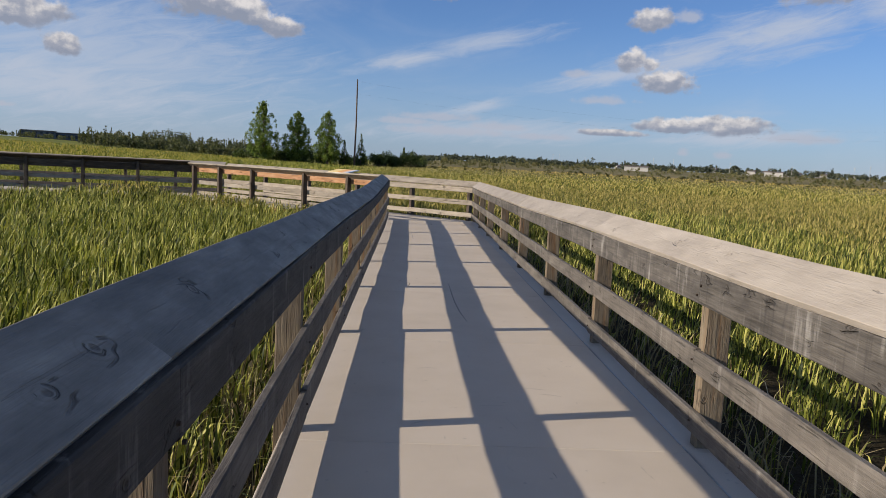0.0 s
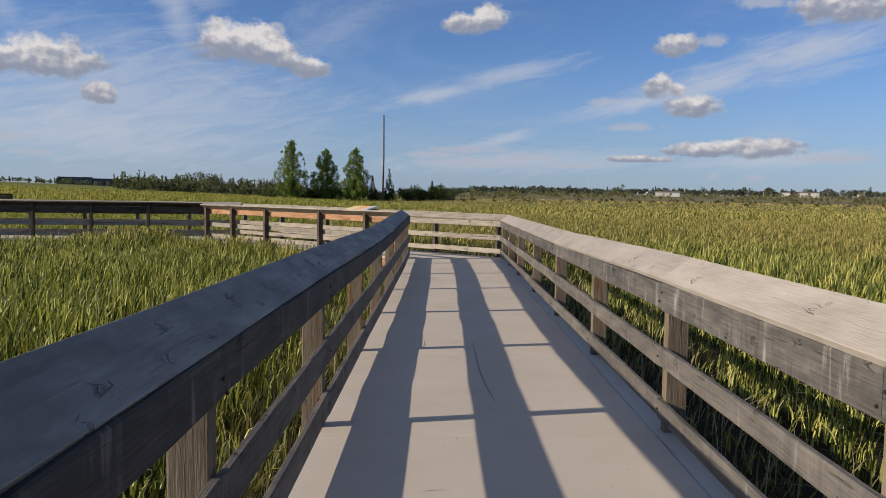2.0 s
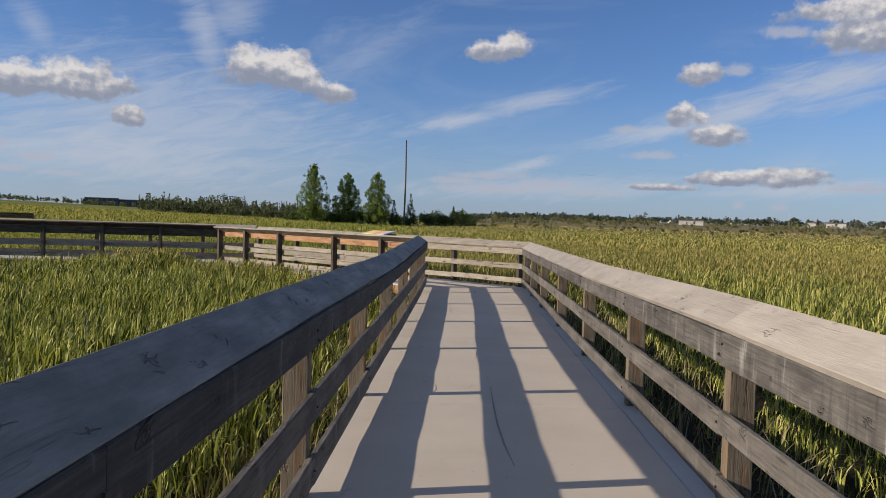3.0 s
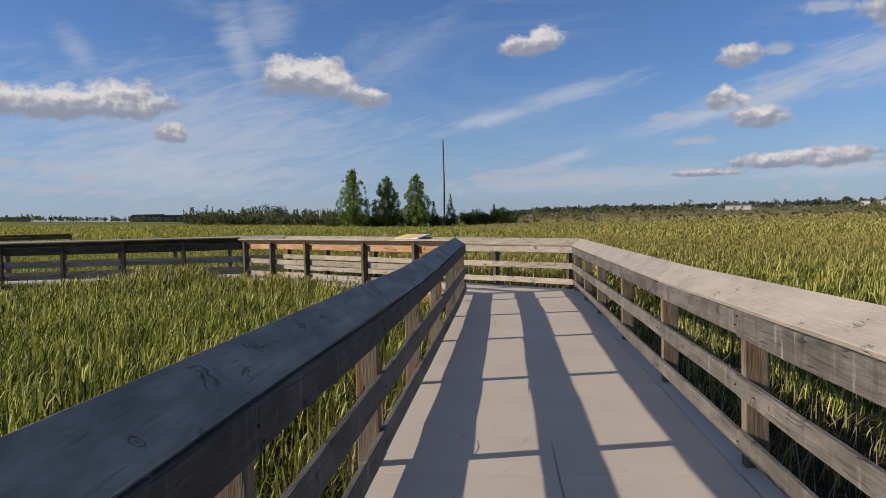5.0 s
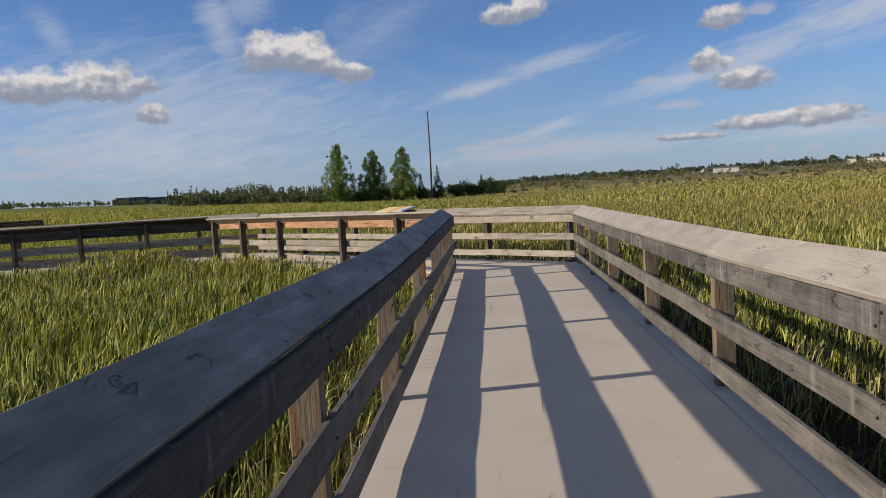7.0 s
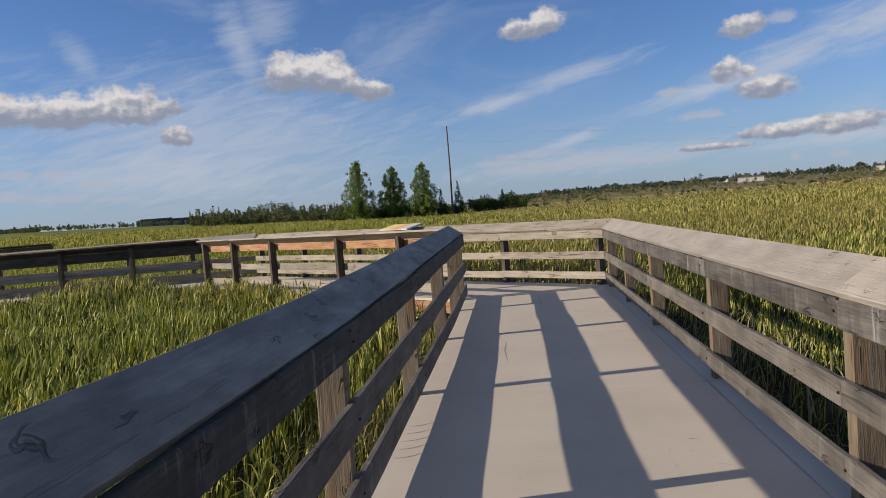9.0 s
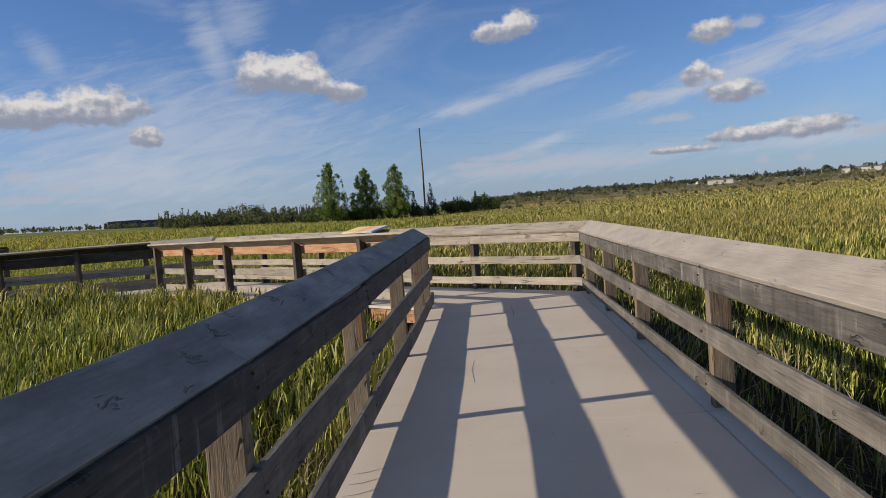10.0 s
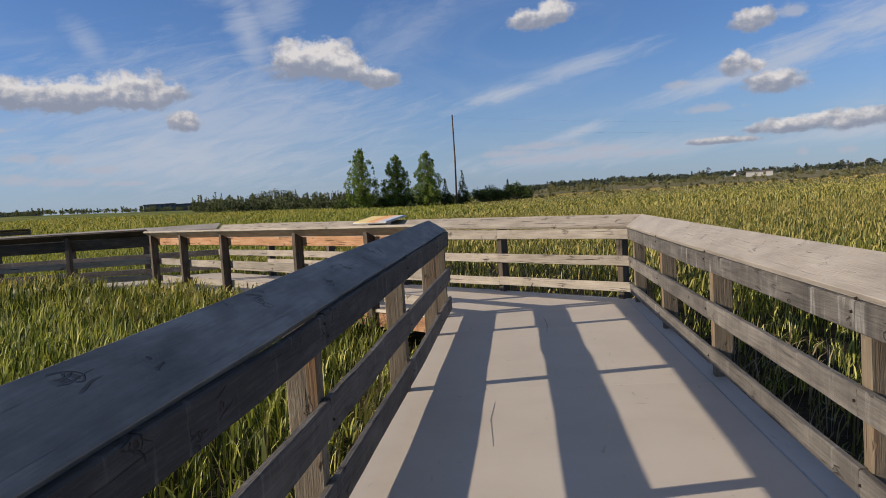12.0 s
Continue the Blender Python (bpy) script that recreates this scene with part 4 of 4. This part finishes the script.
def shrub(az, dist, height, width, mat=SHRUB, label="rounded dark green willow shrub"):
    at = place(az, dist)
    thing = empty("shrub", at)
    r = random.Random(int(az * 100) + int(dist))
    bm = bmesh.new()
    c, rr = [], []
    for i in range(13):
        a, q = r.uniform(0, 6.28), r.uniform(0, 1) ** 0.5
        z = height * r.uniform(0.25, 0.8) * (1.05 - 0.45 * q)
        tip = Vector((math.cos(a) * q * width / 2, math.sin(a) * q * width / 2, z))
        limb(bm, Vector((tip.x * 0.25, tip.y * 0.25, 0)), tip, 0.05, 0.015, 5)
        c.append(tip)
        rr.append(height * r.uniform(0.2, 0.34))
    part("stems", bm, BARK, thing)
    co, quads = leaf_cloud(c, rr, 85, 0.42)
    crown = indexed("crown", co, quads, mat)
    crown.parent = thing
    tagged(thing, label, "shrub", "shrubs under the trees")


r = random.Random(11)
for az, hgt in ((-13.2, 3.4), (-12.4, 3.0), (-10.5, 3.8), (-10.0, 3.4), (-8.2, 4.6), (-7.9, 3.6), (-6.1, 4.6), (-5.2, 4.0), (-4.6, 3.4), (-3.4, 4.2), (-2.7, 4.6), (-2.1, 4.2), (-1.5, 3.6), (-0.3, 4.9), (0.15, 4.4), (-9.6, 4.2), (-11.2, 3.2)):
    shrub(az, r.uniform(186, 200), hgt, hgt * r.uniform(1.3, 1.8))


def utility_pole():
    at = place(-4.75, 186)
    pole = empty("utility_pole", at)
    bm = bmesh.new()
    limb(bm, Vector((0, 0, 0)), Vector((0.1, 0, 21.7)), 0.24, 0.15, 10)
    part("pole", bm, POLE, pole)
    for dz, sag, far in ((21.25, 4.5, Vector((185, 40, -1.0))), (18.2, 4.0, Vector((185, 40, -1.0)))):
        bm = bmesh.new()
        last = None
        for i in range(24):
            s = i / 24
            p = Vector((0.1, 0, dz)) + far * s - Vector((0, 0, 4 * sag * s * (1 - s)))
            ring = [bm.verts.new(p + Vector((0, math.cos(t), math.sin(t))) * 0.005) for t in (0, 2.1, 4.2)]
            if last:
                for j in range(3):
                    bm.faces.new((last[j], last[(j + 1) % 3], ring[(j + 1) % 3], ring[j]))
            last = ring
        part("wire", bm, WIRE, pole)
    tagged(pole, "tall slender brown utility pole with thin wires", "utility pole")


utility_pole()


def woods(name, bands, mat, label, size):
    """A far belt of trees in one mesh. bands: azimuth from and to, distance from and to, height from and to, how many, share of
    pointed crowns."""
    cos, quads, base = [], [], 0
    q = random.Random(len(bands) + int(bands[0][2]))
    for a0, a1, d0, d1, h0, h1, n, pointed in bands:
        for _ in range(n):
            at = place(q.uniform(a0, a1), q.uniform(d0, d1))
            hgt = q.uniform(h0, h1) * (0.75 + 0.4 * q.random() ** 2)
            c, rr = [], []
            if q.random() < pointed:
                for i in range(15):
                    s = i / 14
                    c.append((at.x, at.y, at.z + hgt * (0.12 + 0.86 * s)))
                    rr.append(max(0.28, hgt * 0.15 * (1 - s)))
            else:
                for i in range(6):
                    c.append((at.x + q.uniform(-0.35, 0.35) * hgt, at.y + q.uniform(-0.3, 0.3) * hgt, at.z + hgt * q.uniform(0.25, 0.78)))
                    rr.append(hgt * q.uniform(0.16, 0.27))
            co, fa = leaf_cloud(c, rr, 11 / (size * size), size)
            cos.append(co)
            quads.append(fa + base)
            base += len(co)
    ob = indexed(name, np.concatenate(cos), np.concatenate(quads), mat)
    tagged(ob, label, "trees", kind="stuff")


woods("far_woods", [(-24, -11, 270, 330, 3.8, 7.0, 230, 0.75), (-23, -9, 240, 270, 2.4, 4.4, 170, 0.15), (-52, -24, 380, 460, 2.0, 3.4, 420, 0.2), (-20, -12, 300, 330, 6.0, 7.8, 40, 0.85)],
      FAR_LEAF, "far belt of mixed spruce and poplar woods", 0.62)
woods("far_woods", [(-1, 52, 640, 760, 4.6, 6.2, 1000, 0.05), (0, 14, 420, 520, 3.0, 5.0, 110, 0.15), (3, 50, 640, 700, 6.5, 8.5, 26, 0.3), (-1, 52, 540, 640, 2.0, 4.0, 280, 0.05)],
      HAZY_LEAF, "long dark line of distant woods", 1.5)
SCRUB_LEAF = leaf_material("scrub_leaf", [(0.11, 0.115, 0.05), (0.18, 0.175, 0.075), (0.26, 0.23, 0.115)], (0.27, 0.24, 0.13), 0.3, 0.02, (2, 9))
woods("marsh_scrub", [(0, 12, 230, 300, 1.4, 3.0, 60, 0.0), (9, 50, 260, 340, 1.2, 2.4, 170, 0.0), (20, 52, 200, 260, 1.0, 2.2, 110, 0.0), (1, 48, 165, 230, 0.5, 1.1, 160, 0.0), (4, 50, 340, 520, 1.6, 3.4, 230, 0.1)],
      SCRUB_LEAF, "low olive scrub along the marsh edge", 0.55)


def block(at, turn, wide, deep, tall, wall, floors, bays, label, pitched=False, name="building", category="building"):
    """A plain far building: walls, a roof, and rows of windows."""
    b = empty(name, at)
    b.rotation_euler = (0, 0, turn)
    box("wall", (-wide / 2, -deep / 2, 0), (wide / 2, deep / 2, tall), wall, b)
    bm = bmesh.new()
    e, h = 0.4, (tall * 0.45 if pitched else 0.5)
    lo = [bm.verts.new((x * (wide / 2 + e), y * (deep / 2 + e), tall)) for x, y in ((-1, -1), (1, -1), (1, 1), (-1, 1))]
    if pitched:
        hi = [bm.verts.new((x * (wide / 2 + e), 0, tall + h)) for x in (-1, 1)]
        for f in ((lo[0], lo[1], hi[1], hi[0]), (lo[2], lo[3], hi[0], hi[1]), (lo[1], lo[2], hi[1]), (lo[3], lo[0], hi[0]), (lo[3], lo[2], lo[1], lo[0])):
            bm.faces.new(f)
    else:
        hi = [bm.verts.new(v.co + Vector((0, 0, h))) for v in lo]
        bm.faces.new(hi)
        bm.faces.new(list(reversed(lo)))
        for i in range(4):
            bm.faces.new((lo[i], lo[(i + 1) % 4], hi[(i + 1) % 4], hi[i]))
    part("roof", bm, ROOF, b)
    for f in range(floors):
        for i in range(bays):
            x0 = -wide / 2 + wide * (i + 0.25) / bays
            z0 = tall * (f + 0.35) / floors
            box("window", (x0, -deep / 2 - 0.06, z0), (x0 + wide * 0.5 / bays, -deep / 2 - 0.003, z0 + tall * 0.4 / floors), GLASS, b)
    tagged(b, label, category)


block(place(-26.3, 470), radians(26), 17, 12, 4.0, WALL_DARK, 2, 6, "long dark flat-roofed building on the horizon")
block(place(-24.2, 480), radians(24), 20, 12, 4.0, WALL_DARK, 1, 6, "lower dark flat-roofed building on the horizon")
block(place(-36.0, 500), radians(36), 40, 12, 2.6, WALL_DARK, 1, 8, "long low dark building beyond the field")
block(place(26.2, 520), radians(-25), 11, 9, 2.8, WALL_PALE, 0, 0, "low white shed among distant scrub")
block(place(16.8, 420), radians(-17), 12.5, 8, 2.4, WALL_PALE, 0, 0, "long white flat-roofed shed beyond the marsh")
block(place(24.7, 530), radians(-25), 5, 8, 2.8, WALL_PALE, 0, 0, "small white shed among distant scrub")
q = random.Random(5)
for i in range(15):
    az = q.uniform(6, 34) if i > 4 else q.uniform(20, 30)
    block(place(az, q.uniform(660, 740)), radians(-az + q.uniform(-35, 35)), q.uniform(5, 7), 6, q.uniform(2.0, 2.8), WALL_PALE, 2, 3, "distant pale house with a grey roof", True, "house", "house")


def far_lamp(az, dist, tall):
    at = place(az, dist)
    lamp = empty("street_lamp", at)
    bm = bmesh.new()
    limb(bm, Vector((0, 0, 0)), Vector((0, 0, tall)), 0.11, 0.07, 6)
    part("pole", bm, WALL_PALE, lamp)
    box("lamp_head", (-0.2, -0.9, tall - 0.1), (0.2, 0.2, tall + 0.1), WALL_PALE, lamp, 0.02)
    tagged(lamp, "tall pale street lamp on the horizon", "street lamp", "far street lamps")


for i in range(11):
    far_lamp(q.uniform(8, 36), q.uniform(560, 620), q.uniform(7, 9.5))
